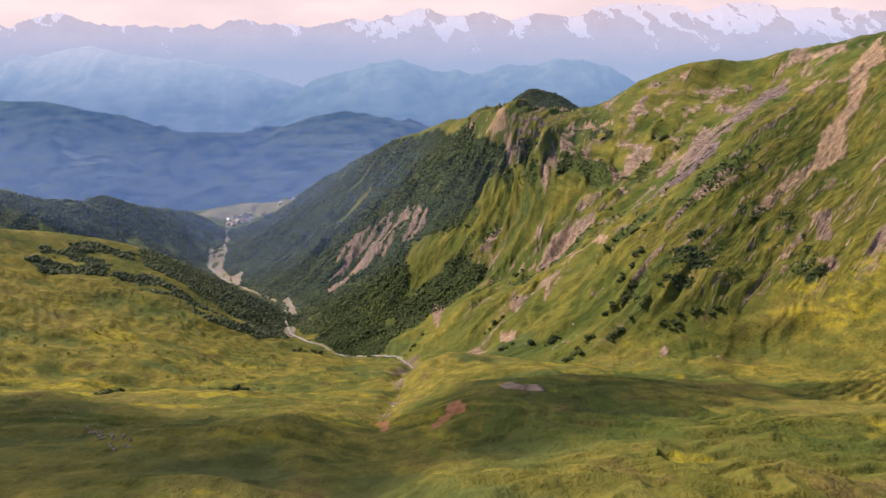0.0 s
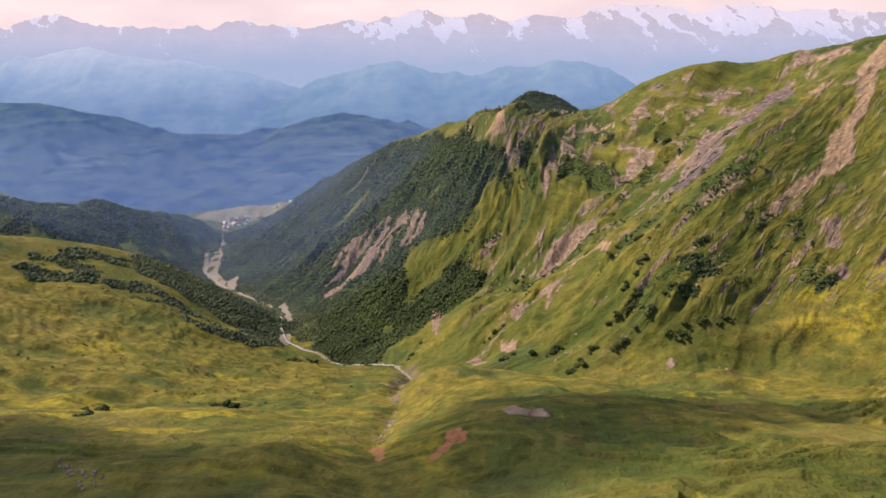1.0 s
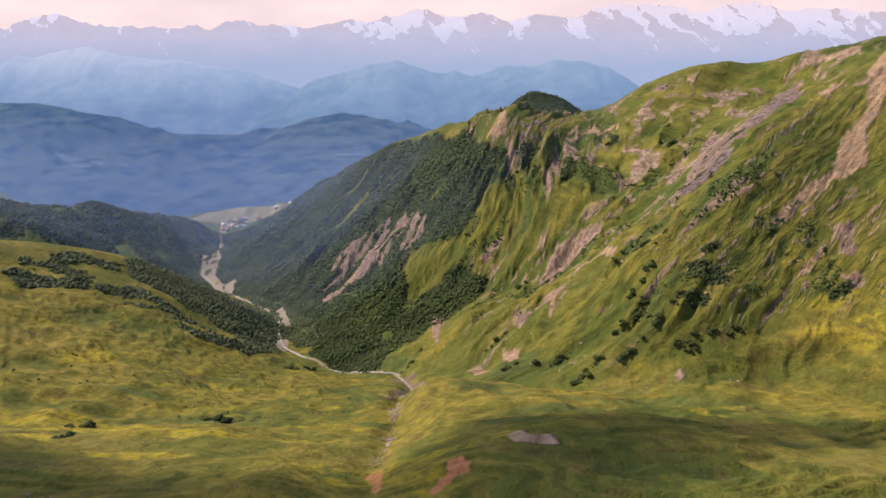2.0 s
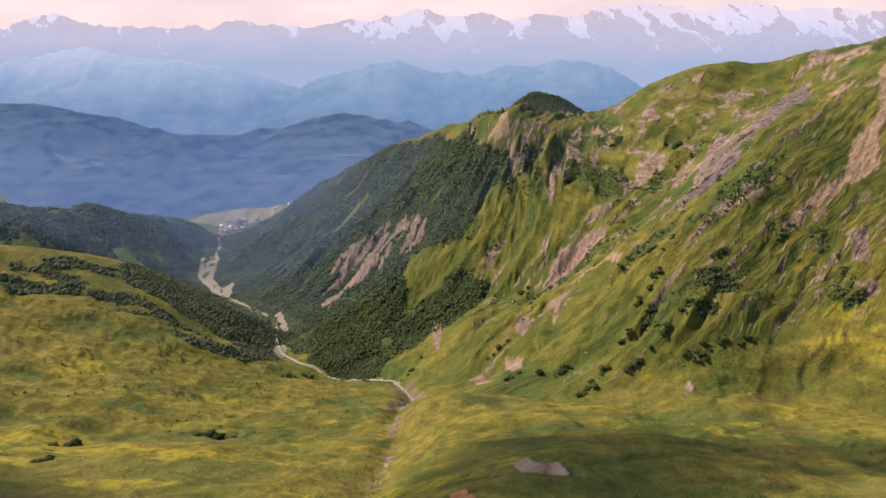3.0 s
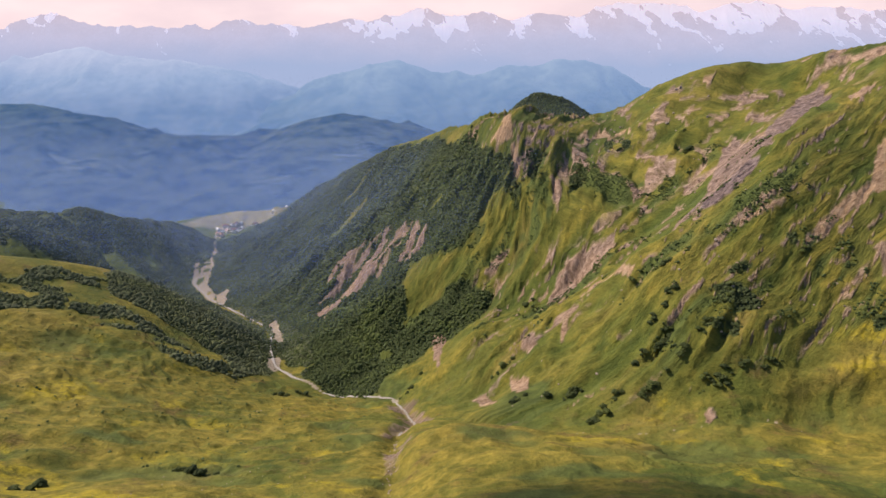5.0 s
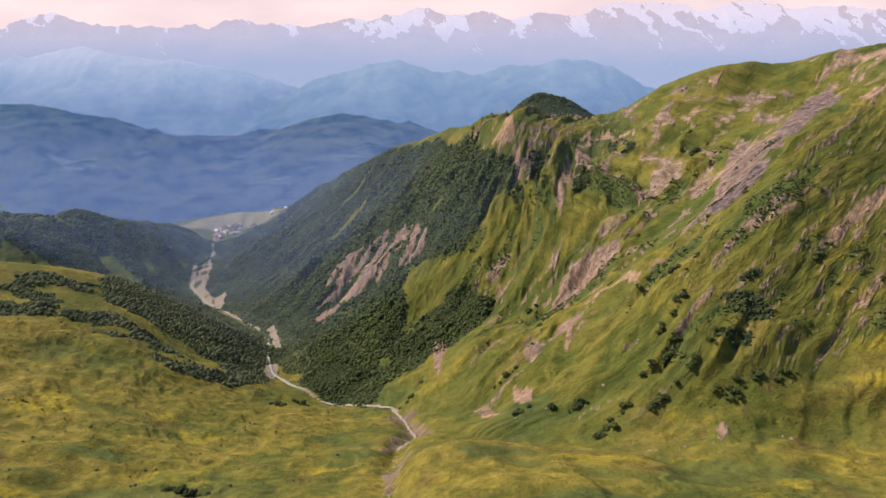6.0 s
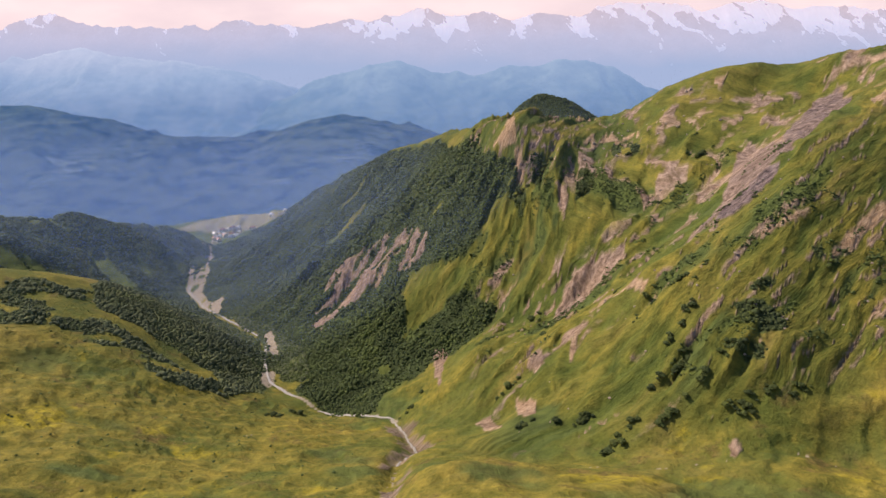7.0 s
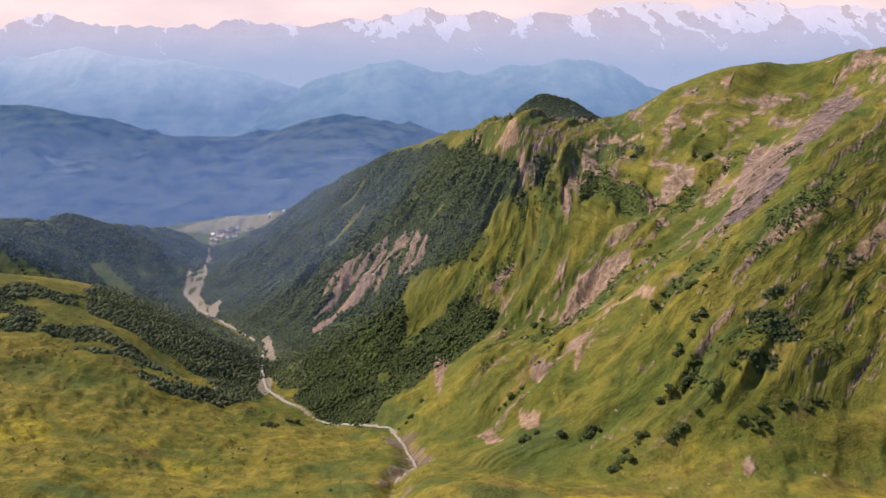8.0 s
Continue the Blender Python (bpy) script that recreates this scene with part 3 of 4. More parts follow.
def blend(nt, fac, a, b, kind="MIX"):
    m = nt.nodes.new("ShaderNodeMix")
    m.data_type, m.blend_type = "RGBA", kind
    for socket, v in ((m.inputs[0], fac), (m.inputs[6], a), (m.inputs[7], b)):
        if isinstance(v, (int, float)):
            socket.default_value = v
        elif isinstance(v, tuple):
            socket.default_value = (*v, 1)
        else:
            nt.links.new(v, socket)
    return m.outputs[2]


def value_of(nt, key):
    a = nt.nodes.new("ShaderNodeAttribute")
    a.attribute_name = key
    return a.outputs["Fac"]


def sums(nt, op, a, b):
    m = nt.nodes.new("ShaderNodeMath")
    m.operation = op
    for socket, v in zip(m.inputs, (a, b)):
        if isinstance(v, (int, float)):
            socket.default_value = v
        else:
            nt.links.new(v, socket)
    return m.outputs[0]


def relief(nt, shader, value, strength, distance):
    b = nt.nodes.new("ShaderNodeBump")
    b.inputs["Strength"].default_value, b.inputs["Distance"].default_value = strength, distance
    nt.links.new(value, b.inputs["Height"])
    nt.links.new(b.outputs["Normal"], shader.inputs["Normal"])


def edged(nt, mask, wobble, width=0.25):
    """A land-cover share with its edge broken up by fine noise."""
    v = sums(nt, "ADD", mask, sums(nt, "MULTIPLY", sums(nt, "SUBTRACT", wobble, 0.5), 0.9))
    r = nt.nodes.new("ShaderNodeMapRange")
    r.inputs["From Min"].default_value, r.inputs["From Max"].default_value = 0.5 - width, 0.5 + width
    nt.links.new(v, r.inputs["Value"])
    return r.outputs["Result"]


def make_land():
    mat, n, l, shader = nodes_of("alpine_land")
    nt = mat.node_tree
    on_flank = value_of(nt, "flank")
    broad = blend(nt, on_flank, noise_node(nt, 1 / 60, (0.8, 0.8, 1), 7, 0.6), noise_node(nt, 1 / 30, (1, 0.3, 1), 6, 0.66, True))
    tuft = blend(nt, on_flank, noise_node(nt, 1 / 9, (0.9, 1.0, 1), 6, 0.66), noise_node(nt, 1 / 6.5, (1, 0.42, 1), 7, 0.7, True))
    fine = noise_node(nt, 1 / 1.6, (1, 1, 1), 4, 0.7)
    turf = stops(nt, broad, (0.34, (0.052, 0.078, 0.019)), (0.46, (0.088, 0.110, 0.024)), (0.57, (0.136, 0.136, 0.031)), (0.66, (0.198, 0.166, 0.048)))
    straw = stops(nt, tuft, (0.36, (0.142, 0.130, 0.024)), (0.5, (0.212, 0.176, 0.033)), (0.62, (0.295, 0.236, 0.047)))
    meadow = sums(nt, "SUBTRACT", 1.0, on_flank)
    ground_c = blend(nt, sums(nt, "MULTIPLY", value_of(nt, "dry"), sums(nt, "ADD", 0.44, sums(nt, "MULTIPLY", meadow, 0.28))), turf, straw)
    ground_c = blend(nt, sums(nt, "ADD", 0.30, sums(nt, "MULTIPLY", on_flank, 0.45)), ground_c, stops(nt, tuft, (0.36, (0.52, 0.56, 0.50)), (0.5, (1, 1, 1)), (0.64, (1.42, 1.32, 1.2))), "MULTIPLY")
    tussock = noise_node(nt, 1 / 2.6, (1, 1, 1), 5, 0.72)
    ground_c = blend(nt, 0.5, ground_c, stops(nt, tussock, (0.36, (0.55, 0.60, 0.52)), (0.47, (0.98, 0.98, 0.98)), (0.62, (1.25, 1.2, 1.1))), "MULTIPLY")
    heath = stops(nt, noise_node(nt, 1 / 26, (0.9, 1.0, 1), 7, 0.7), (0.56, (0, 0, 0)), (0.66, (0.75, 0.75, 0.75)))
    ground_c = blend(nt, sums(nt, "MULTIPLY", heath, meadow), ground_c, stops(nt, tussock, (0.4, (0.085, 0.062, 0.022)), (0.6, (0.190, 0.130, 0.050))))
    bloom = stops(nt, noise_node(nt, 1 / 7, (1, 1, 1), 7, 0.74), (0.42, (0, 0, 0)), (0.60, (0.9, 0.9, 0.9)))
    ground_c = blend(nt, sums(nt, "MULTIPLY", bloom, value_of(nt, "bloom")), ground_c, (0.38, 0.31, 0.030))
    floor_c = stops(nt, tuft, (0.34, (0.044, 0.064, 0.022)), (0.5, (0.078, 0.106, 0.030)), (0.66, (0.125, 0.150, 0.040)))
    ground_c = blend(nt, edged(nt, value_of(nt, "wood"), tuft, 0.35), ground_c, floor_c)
    # Dark undergrowth below the crowns, with the canopy's shade painted into it.
    shaded_litter = stops(nt, tuft, (0.36, (0.022, 0.032, 0.014)), (0.64, (0.060, 0.082, 0.030)))
    ground_c = blend(nt, edged(nt, value_of(nt, "canopy"), tuft, 0.3), ground_c, shaded_litter)
    ploughed = stops(nt, broad, (0.35, (0.22, 0.20, 0.13)), (0.65, (0.30, 0.27, 0.17)))
    ground_c = blend(nt, value_of(nt, "field"), ground_c, ploughed)
    crag = noise_node(nt, 1 / 3.4, (1, 0.5, 1), 8, 0.78, True)
    hue = noise_node(nt, 1 / 22, (1, 1, 1), 4, 0.6)
    grey = stops(nt, crag, (0.38, (0.052, 0.044, 0.048)), (0.5, (0.172, 0.138, 0.140)), (0.62, (0.345, 0.285, 0.275)))
    tan = stops(nt, crag, (0.36, (0.220, 0.148, 0.092)), (0.5, (0.430, 0.312, 0.208)), (0.64, (0.630, 0.490, 0.355)))
    stone = blend(nt, value_of(nt, "pale"), grey, tan)
    stone = blend(nt, 0.7, stone, stops(nt, hue, (0.35, (0.80, 0.75, 0.77)), (0.6, (1.14, 1.02, 0.93))), "MULTIPLY")
    bare = edged(nt, value_of(nt, "rock"), crag, 0.38)
    ground_c = blend(nt, bare, ground_c, stone)
    clay = stops(nt, tussock, (0.3, (0.300, 0.120, 0.055)), (0.65, (0.520, 0.240, 0.120)))
    ground_c = blend(nt, edged(nt, value_of(nt, "red"), tuft, 0.25), ground_c, clay)
    shingle = stops(nt, fine, (0.3, (0.190, 0.155, 0.115)), (0.7, (0.420, 0.360, 0.290)))
    ground_c = blend(nt, edged(nt, value_of(nt, "gravel"), tuft, 0.25), ground_c, shingle)
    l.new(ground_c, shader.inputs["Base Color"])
    shader.inputs["Roughness"].default_value = 0.95
    shader.inputs["Specular IOR Level"].default_value = 0.15
    bumps = sums(nt, "ADD", sums(nt, "MULTIPLY", tuft, 1.7), sums(nt, "MULTIPLY", fine, 0.5))
    bumps = sums(nt, "ADD", bumps, sums(nt, "MULTIPLY", broad, 5.0))
    bumps = sums(nt, "ADD", bumps, sums(nt, "MULTIPLY", sums(nt, "MULTIPLY", crag, value_of(nt, "rock")), 2.2))
    relief(nt, shader, bumps, 0.9, 1.6)
    return mat


def make_leaves(name, dark, light, per="Random Per Island"):
    mat, n, l, shader = nodes_of(name)
    nt = mat.node_tree
    if per == "Random Per Island":
        pick = n.new("ShaderNodeNewGeometry").outputs["Random Per Island"]
    else:
        pick = n.new("ShaderNodeObjectInfo").outputs["Random"]
    tint = stops(nt, pick, (0.0, dark), (0.55, tuple(0.5 * (a + b) for a, b in zip(dark, light))), (1.0, light))
    leaf = noise_node(nt, 1 / 0.9, detail=5, rough=0.7)
    tint = blend(nt, 0.7, tint, stops(nt, leaf, (0.3, (0.45, 0.5, 0.45)), (0.7, (1.5, 1.45, 1.2))), "MULTIPLY")
    stand = noise_node(nt, 1 / 38, (1, 1, 0.5), 4, 0.65)
    tint = blend(nt, 0.8, tint, stops(nt, stand, (0.36, (0.70, 0.74, 0.76)), (0.5, (1, 1, 1)), (0.64, (1.4, 1.36, 1.1))), "MULTIPLY")
    l.new(tint, shader.inputs["Base Color"])
    shader.inputs["Roughness"].default_value, shader.inputs["Specular IOR Level"].default_value = 0.8, 0.2
    relief(nt, shader, leaf, 1.0, 0.7)
    thin, mix = n.new("ShaderNodeBsdfTranslucent"), n.new("ShaderNodeMixShader")
    l.new(tint, thin.inputs["Color"])
    mix.inputs["Fac"].default_value = 0.38
    l.new(shader.outputs[0], mix.inputs[1])
    l.new(thin.outputs[0], mix.inputs[2])
    l.new(mix.outputs[0], n["Material Output"].inputs["Surface"])
    return mat


def make_mottled(name, a, b, scale, rough=0.85, bump=0.3):
    mat, n, l, shader = nodes_of(name)
    nt = mat.node_tree
    tex = noise_node(nt, scale, detail=5, rough=0.65)
    l.new(stops(nt, tex, (0.3, a), (0.7, b)), shader.inputs["Base Color"])
    shader.inputs["Roughness"].default_value = rough
    relief(nt, shader, tex, bump, 0.4 / scale)
    return mat


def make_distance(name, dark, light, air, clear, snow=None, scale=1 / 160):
    """Land far away: a share of its own colour, with haze painted in as emission that changes with height.
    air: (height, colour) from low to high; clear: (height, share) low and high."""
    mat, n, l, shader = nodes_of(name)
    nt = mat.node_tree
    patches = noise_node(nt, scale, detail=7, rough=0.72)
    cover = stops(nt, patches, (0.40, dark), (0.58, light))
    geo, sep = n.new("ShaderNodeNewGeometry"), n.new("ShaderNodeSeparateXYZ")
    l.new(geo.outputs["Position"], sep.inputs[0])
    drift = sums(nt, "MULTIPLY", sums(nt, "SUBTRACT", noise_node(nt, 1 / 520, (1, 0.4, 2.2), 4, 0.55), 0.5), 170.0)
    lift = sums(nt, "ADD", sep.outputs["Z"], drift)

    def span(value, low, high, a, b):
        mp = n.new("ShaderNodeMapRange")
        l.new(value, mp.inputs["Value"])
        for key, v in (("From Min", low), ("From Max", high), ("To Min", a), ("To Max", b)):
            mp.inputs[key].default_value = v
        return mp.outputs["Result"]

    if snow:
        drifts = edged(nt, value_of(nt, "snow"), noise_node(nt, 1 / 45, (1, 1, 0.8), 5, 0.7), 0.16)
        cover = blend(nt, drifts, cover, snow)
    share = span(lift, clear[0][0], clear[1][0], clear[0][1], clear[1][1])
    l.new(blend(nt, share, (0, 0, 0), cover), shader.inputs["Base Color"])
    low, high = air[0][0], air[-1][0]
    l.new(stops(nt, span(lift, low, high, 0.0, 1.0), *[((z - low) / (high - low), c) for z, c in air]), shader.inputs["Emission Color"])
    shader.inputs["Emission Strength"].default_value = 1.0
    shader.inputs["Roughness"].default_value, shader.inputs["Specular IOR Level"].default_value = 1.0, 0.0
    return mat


land = make_land()
forest_leaf = make_leaves("forest_leaves", (0.062, 0.092, 0.040), (0.130, 0.172, 0.068))
west_leaf = make_leaves("birch_leaves", (0.130, 0.160, 0.102), (0.215, 0.245, 0.142))
# Needles lightened and tinted blue to carry the haze over the far ridge.
ridge_leaf = make_leaves("hazed_needles", (0.082, 0.118, 0.076), (0.150, 0.185, 0.110))
# Farther forest: haze is painted in by a paler, bluer leaf colour.
far_leaf = make_leaves("hazed_far_leaves", (0.082, 0.112, 0.062), (0.145, 0.182, 0.094))
thicket_leaf = make_leaves("thicket_leaves", (0.062, 0.088, 0.048), (0.120, 0.152, 0.072))
shrub_leaf = make_leaves("shrub_leaves", (0.056, 0.080, 0.036), (0.120, 0.150, 0.054), "object")
bark = make_mottled("bark", (0.05, 0.04, 0.03), (0.16, 0.13, 0.10), 4.0)
boulder_stone = make_mottled("boulder_stone", (0.17, 0.13, 0.11), (0.44, 0.36, 0.30), 0.9)
silty_water = make_mottled("silty_water", (0.26, 0.24, 0.21), (0.46, 0.43, 0.39), 0.5, 0.25, 0.15)
plaster = make_mottled("plaster", (0.55, 0.52, 0.47), (0.78, 0.75, 0.70), 0.7)
tin = make_mottled("painted_tin", (0.30, 0.13, 0.09), (0.46, 0.24, 0.17), 0.8, 0.5)
pale_tin = make_mottled("galvanised_tin", (0.62, 0.62, 0.63), (0.82, 0.82, 0.83), 0.8, 0.4)
dark_glass = make_mottled("dark_glass", (0.03, 0.035, 0.04), (0.05, 0.055, 0.06), 1.0, 0.15, 0.0)
timber = make_mottled("timber", (0.14, 0.09, 0.05), (0.26, 0.18, 0.11), 2.0)
vapour, vn, vl, vs = nodes_of("cloud_vapour")
vs.inputs["Base Color"].default_value, vs.inputs["Roughness"].default_value = (0.9, 0.9, 0.9, 1), 1.0
v_mix, v_clear = vn.new("ShaderNodeMixShader"), vn.new("ShaderNodeBsdfTransparent")
v_thick = sums(vapour.node_tree, "MULTIPLY", value_of(vapour.node_tree, "dense"), 0.58)
vl.new(v_thick, v_mix.inputs["Fac"])
vl.new(v_clear.outputs[0], v_mix.inputs[1])
vl.new(vs.outputs[0], v_mix.inputs[2])
vl.new(v_mix.outputs[0], vn["Material Output"].inputs["Surface"])

# ---------- ground: one sheet, finest in front, out to the horizon ----------
fine_a = np.linspace(-43, 43, 680)
rest_a = np.linspace(43, 317, 92)[1:-1]
bearing = np.radians(np.r_[fine_a, rest_a])
reach = np.r_[4, 20, 40, 55 * (4900 / 55) ** (np.linspace(0, 1, 680) ** 1.25)]
gx = (reach[:, None] * np.sin(bearing)).ravel()
gy = (reach[:, None] * np.cos(bearing)).ravel() - 10
gz = height(gx, gy)
cover, ribs = land_cover(gx, gy)
cut = cover["rock"] * ramp(gy, 330, 420)
gz = gz + cut * (-1.6 + 2.6 * ridged(ribs[:, 0] / 6, ribs[:, 1] / 19, 311, 3))
ground = new("ground", surface("ground", np.c_[gx, gy, gz], len(bearing), len(reach), cover.items(), wrap=True))
ground.data.attributes.new("rib", "FLOAT_VECTOR", "POINT").data.foreach_set("vector", ribs.astype(np.float32).ravel())
ground.data.materials.append(land)
tagged(ground, "green and straw-yellow alpine grassland with gullies and scree", "ground", kind="structure")

# ---------- distant ranges ----------
FAR_HILLS = [
    (-2331, 109), (-2115, 108), (-1955, 100), (-1829, 60), (-1670, 41), (-1516, -13), (-1358, -48),
    (-1195, -62), (-1002, -59), (-863, -49), (-692, 13), (-507, 53), (-336, 26), (-174, -14), (-9, -55),
    (185, -111), (605, -167),
]
BLUE_SPUR = [
    (-1432, -237), (-1272, -145), (-1110, -1), (-880, 122), (-659, 191), (-441, 242), (-297, 266), (-83, 208),
    (205, 190), (419, 241), (704, 265), (883, 265), (1066, 223), (1257, 119), (1406, 84), (1713, -23),
    (2293, -169),
]
BLUE_RANGE = [
    (-3320, 271), (-3089, 252), (-2839, 308), (-2596, 345), (-2325, 326), (-2100, 270), (-1788, 251),
    (-1398, 212), (-1207, 136), (-978, 20), (-581, -99),
]
SNOW_RANGE = [
    (-3907, 539), (-3634, 517), (-3387, 582), (-3194, 616), (-2932, 547), (-2660, 516), (-2294, 485),
    (-2103, 516), (-1919, 502), (-1632, 571), (-1405, 528), (-1129, 501), (-754, 557), (-476, 578),
    (-197, 655), (79, 578), (310, 612), (543, 556), (818, 598), (1097, 576), (1276, 653), (1503, 683),
    (1685, 695), (1918, 669), (2109, 618), (2332, 669), (2559, 681), (2844, 639), (3118, 651), (3622, 625),
    (3991, 658),
]


def mountain_range(name, crest, y, front, base, rough, seed, mat, label, step=22.0, rows=70, clearings=(), snow_line=None):
    crest = np.array(crest, float)
    xs = np.arange(crest[0, 0], crest[-1, 0], step)
    zs = np.interp(xs, crest[:, 0], crest[:, 1])
    zs = zs + rough * 0.34 * ridged(xs / 190, xs * 0 + seed, seed, 5) - rough * 0.1
    v = np.linspace(-0.15, 1, rows)
    X, V = np.meshgrid(xs, v)
    Z = np.tile(zs, (rows, 1))
    Y = y - front * V
    drop = np.abs(V) ** 0.85
    bend = 0.6 * fractal(X / 420, Y / 420, seed, 3)
    spurs = 0.65 * ridged(X / (rough * 8) + bend, Y / (rough * 16), seed, 2) + 0.5 * ridged(X / (rough * 2.6) + 1.6 * bend, Y / (rough * 6), seed + 4, 3)
    Zo = Z + (base - Z) * drop + rough * (spurs - 0.1) * np.clip(drop * 5, 0, 1) * (1 - 0.5 * drop)
    lie = np.zeros(X.shape)
    if snow_line:
        sway = 70 * fractal(X / 200, Zo / 130, seed + 60, 3)
        slant = fractal((X + 0.9 * Zo + sway) / 130, (Zo - 0.4 * X) / 210, seed + 50, 5, 0.6)
        cross = ridged((X - 0.7 * Zo + sway) / 150, (Zo + 0.4 * X) / 240, seed + 70, 3)
        lie = ramp((Zo - snow_line + np.clip(X, -2600, 1600) * 0.03) / 330 + 1.7 * slant - 0.5 * cross, 0.1, 0.26)
    if clearings:
        lie = np.maximum.reduce([ramp(1.2 - np.hypot((X - a) / c, (Y - b) / d) + 1.3 * fractal(X / 45, Y / 24, 321, 3), 0, 1.0) for a, b, c, d in clearings])
    ob = new(name, surface(name, np.c_[X.ravel(), Y.ravel(), Zo.ravel()], len(xs), rows, [("snow", lie.ravel())]))
    ob.data.materials.append(mat)
    return tagged(ob, label, "mountain range", kind="structure")


# Blue and pink tones here are haze painted into each range's emission.
hills_far = make_distance("hazed_far_woods", (0.03, 0.05, 0.04), (0.22, 0.26, 0.16), ((-150, (0.026, 0.076, 0.235)), (-20, (0.012, 0.054, 0.165)), (120, (0.026, 0.078, 0.178))),
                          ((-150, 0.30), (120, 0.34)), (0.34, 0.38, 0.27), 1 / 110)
spur_far = make_distance("hazed_blue_woods", (0.06, 0.10, 0.08), (0.20, 0.24, 0.18), ((-60, (0.086, 0.178, 0.365)), (110, (0.145, 0.252, 0.455)), (290, (0.225, 0.335, 0.540))),
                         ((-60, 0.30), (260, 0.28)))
range_far = make_distance("hazed_pale_slopes", (0.10, 0.14, 0.12), (0.30, 0.32, 0.28), ((-40, (0.108, 0.205, 0.405)), (150, (0.215, 0.325, 0.540)), (330, (0.360, 0.440, 0.640))),
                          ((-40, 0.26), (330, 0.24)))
snow_far = make_distance("hazed_snow_peaks", (0.08, 0.09, 0.13), (0.20, 0.20, 0.24), ((200, (0.290, 0.390, 0.605)), (430, (0.410, 0.435, 0.600)), (660, (0.480, 0.420, 0.490))),
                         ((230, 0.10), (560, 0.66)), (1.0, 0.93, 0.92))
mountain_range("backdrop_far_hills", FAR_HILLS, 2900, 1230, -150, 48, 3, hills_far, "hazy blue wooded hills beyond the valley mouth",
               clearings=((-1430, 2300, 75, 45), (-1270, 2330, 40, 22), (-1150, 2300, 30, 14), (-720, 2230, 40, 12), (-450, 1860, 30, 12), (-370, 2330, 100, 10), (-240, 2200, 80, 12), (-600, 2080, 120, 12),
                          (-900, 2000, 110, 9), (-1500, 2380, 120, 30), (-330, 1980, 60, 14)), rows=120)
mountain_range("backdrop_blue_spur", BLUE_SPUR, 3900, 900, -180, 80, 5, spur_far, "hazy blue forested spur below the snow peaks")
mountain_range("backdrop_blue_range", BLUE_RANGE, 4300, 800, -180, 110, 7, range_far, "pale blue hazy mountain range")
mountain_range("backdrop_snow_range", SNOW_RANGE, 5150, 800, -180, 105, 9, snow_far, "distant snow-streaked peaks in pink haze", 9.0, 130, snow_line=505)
# Emissive sheet added behind the peaks as the pale pink sky.
haze, hn, hl, hs = nodes_of("sky_glow")
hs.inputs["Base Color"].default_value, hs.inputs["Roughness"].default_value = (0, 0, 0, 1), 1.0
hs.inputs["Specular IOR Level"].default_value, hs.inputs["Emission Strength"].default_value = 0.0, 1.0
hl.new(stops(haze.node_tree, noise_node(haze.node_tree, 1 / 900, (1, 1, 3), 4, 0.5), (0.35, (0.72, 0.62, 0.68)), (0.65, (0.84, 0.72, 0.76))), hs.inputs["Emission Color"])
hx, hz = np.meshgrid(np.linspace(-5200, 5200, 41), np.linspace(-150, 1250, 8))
sky_sheet = new("backdrop_haze", surface("backdrop_haze", np.c_[hx.ravel(), 5235 + 0 * hx.ravel(), hz.ravel()], 41, 8))
sky_sheet.data.materials.append(haze)
tagged(sky_sheet, "glowing pinkish sheet added as hazy sky behind the snow peaks", "sky", kind="structure")

# ---------- haze of the lower valley, imitated by thin blue sheets one behind the other -------------
haze_tint, mn, ml, ms = nodes_of("haze_sheet_blue")
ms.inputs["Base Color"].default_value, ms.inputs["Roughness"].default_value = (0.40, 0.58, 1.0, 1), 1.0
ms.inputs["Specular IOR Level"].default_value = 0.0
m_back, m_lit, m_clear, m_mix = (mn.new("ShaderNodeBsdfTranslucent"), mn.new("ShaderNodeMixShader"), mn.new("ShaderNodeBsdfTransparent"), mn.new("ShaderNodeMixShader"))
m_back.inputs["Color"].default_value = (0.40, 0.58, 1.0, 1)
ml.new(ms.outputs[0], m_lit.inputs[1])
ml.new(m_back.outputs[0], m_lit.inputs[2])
ml.new(value_of(haze_tint.node_tree, "dense"), m_mix.inputs["Fac"])
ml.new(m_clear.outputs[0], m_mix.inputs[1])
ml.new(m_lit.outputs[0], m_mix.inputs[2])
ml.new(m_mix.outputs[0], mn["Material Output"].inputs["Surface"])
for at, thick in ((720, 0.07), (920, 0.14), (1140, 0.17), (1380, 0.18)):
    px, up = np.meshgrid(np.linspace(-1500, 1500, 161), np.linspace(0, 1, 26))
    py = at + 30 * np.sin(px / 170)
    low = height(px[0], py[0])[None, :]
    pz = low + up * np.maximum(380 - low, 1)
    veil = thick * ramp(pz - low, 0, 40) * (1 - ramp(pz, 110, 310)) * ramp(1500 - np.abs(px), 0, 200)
    bank = new("haze_sheet", surface("haze_sheet", np.c_[px.ravel(), py.ravel(), pz.ravel()], 161, 26, [("dense", veil.ravel())]))
    bank.data.materials.append(haze_tint)
    tagged(bank, "thin see-through blue sheet standing in for haze in the lower valley", "haze", kind="structure")

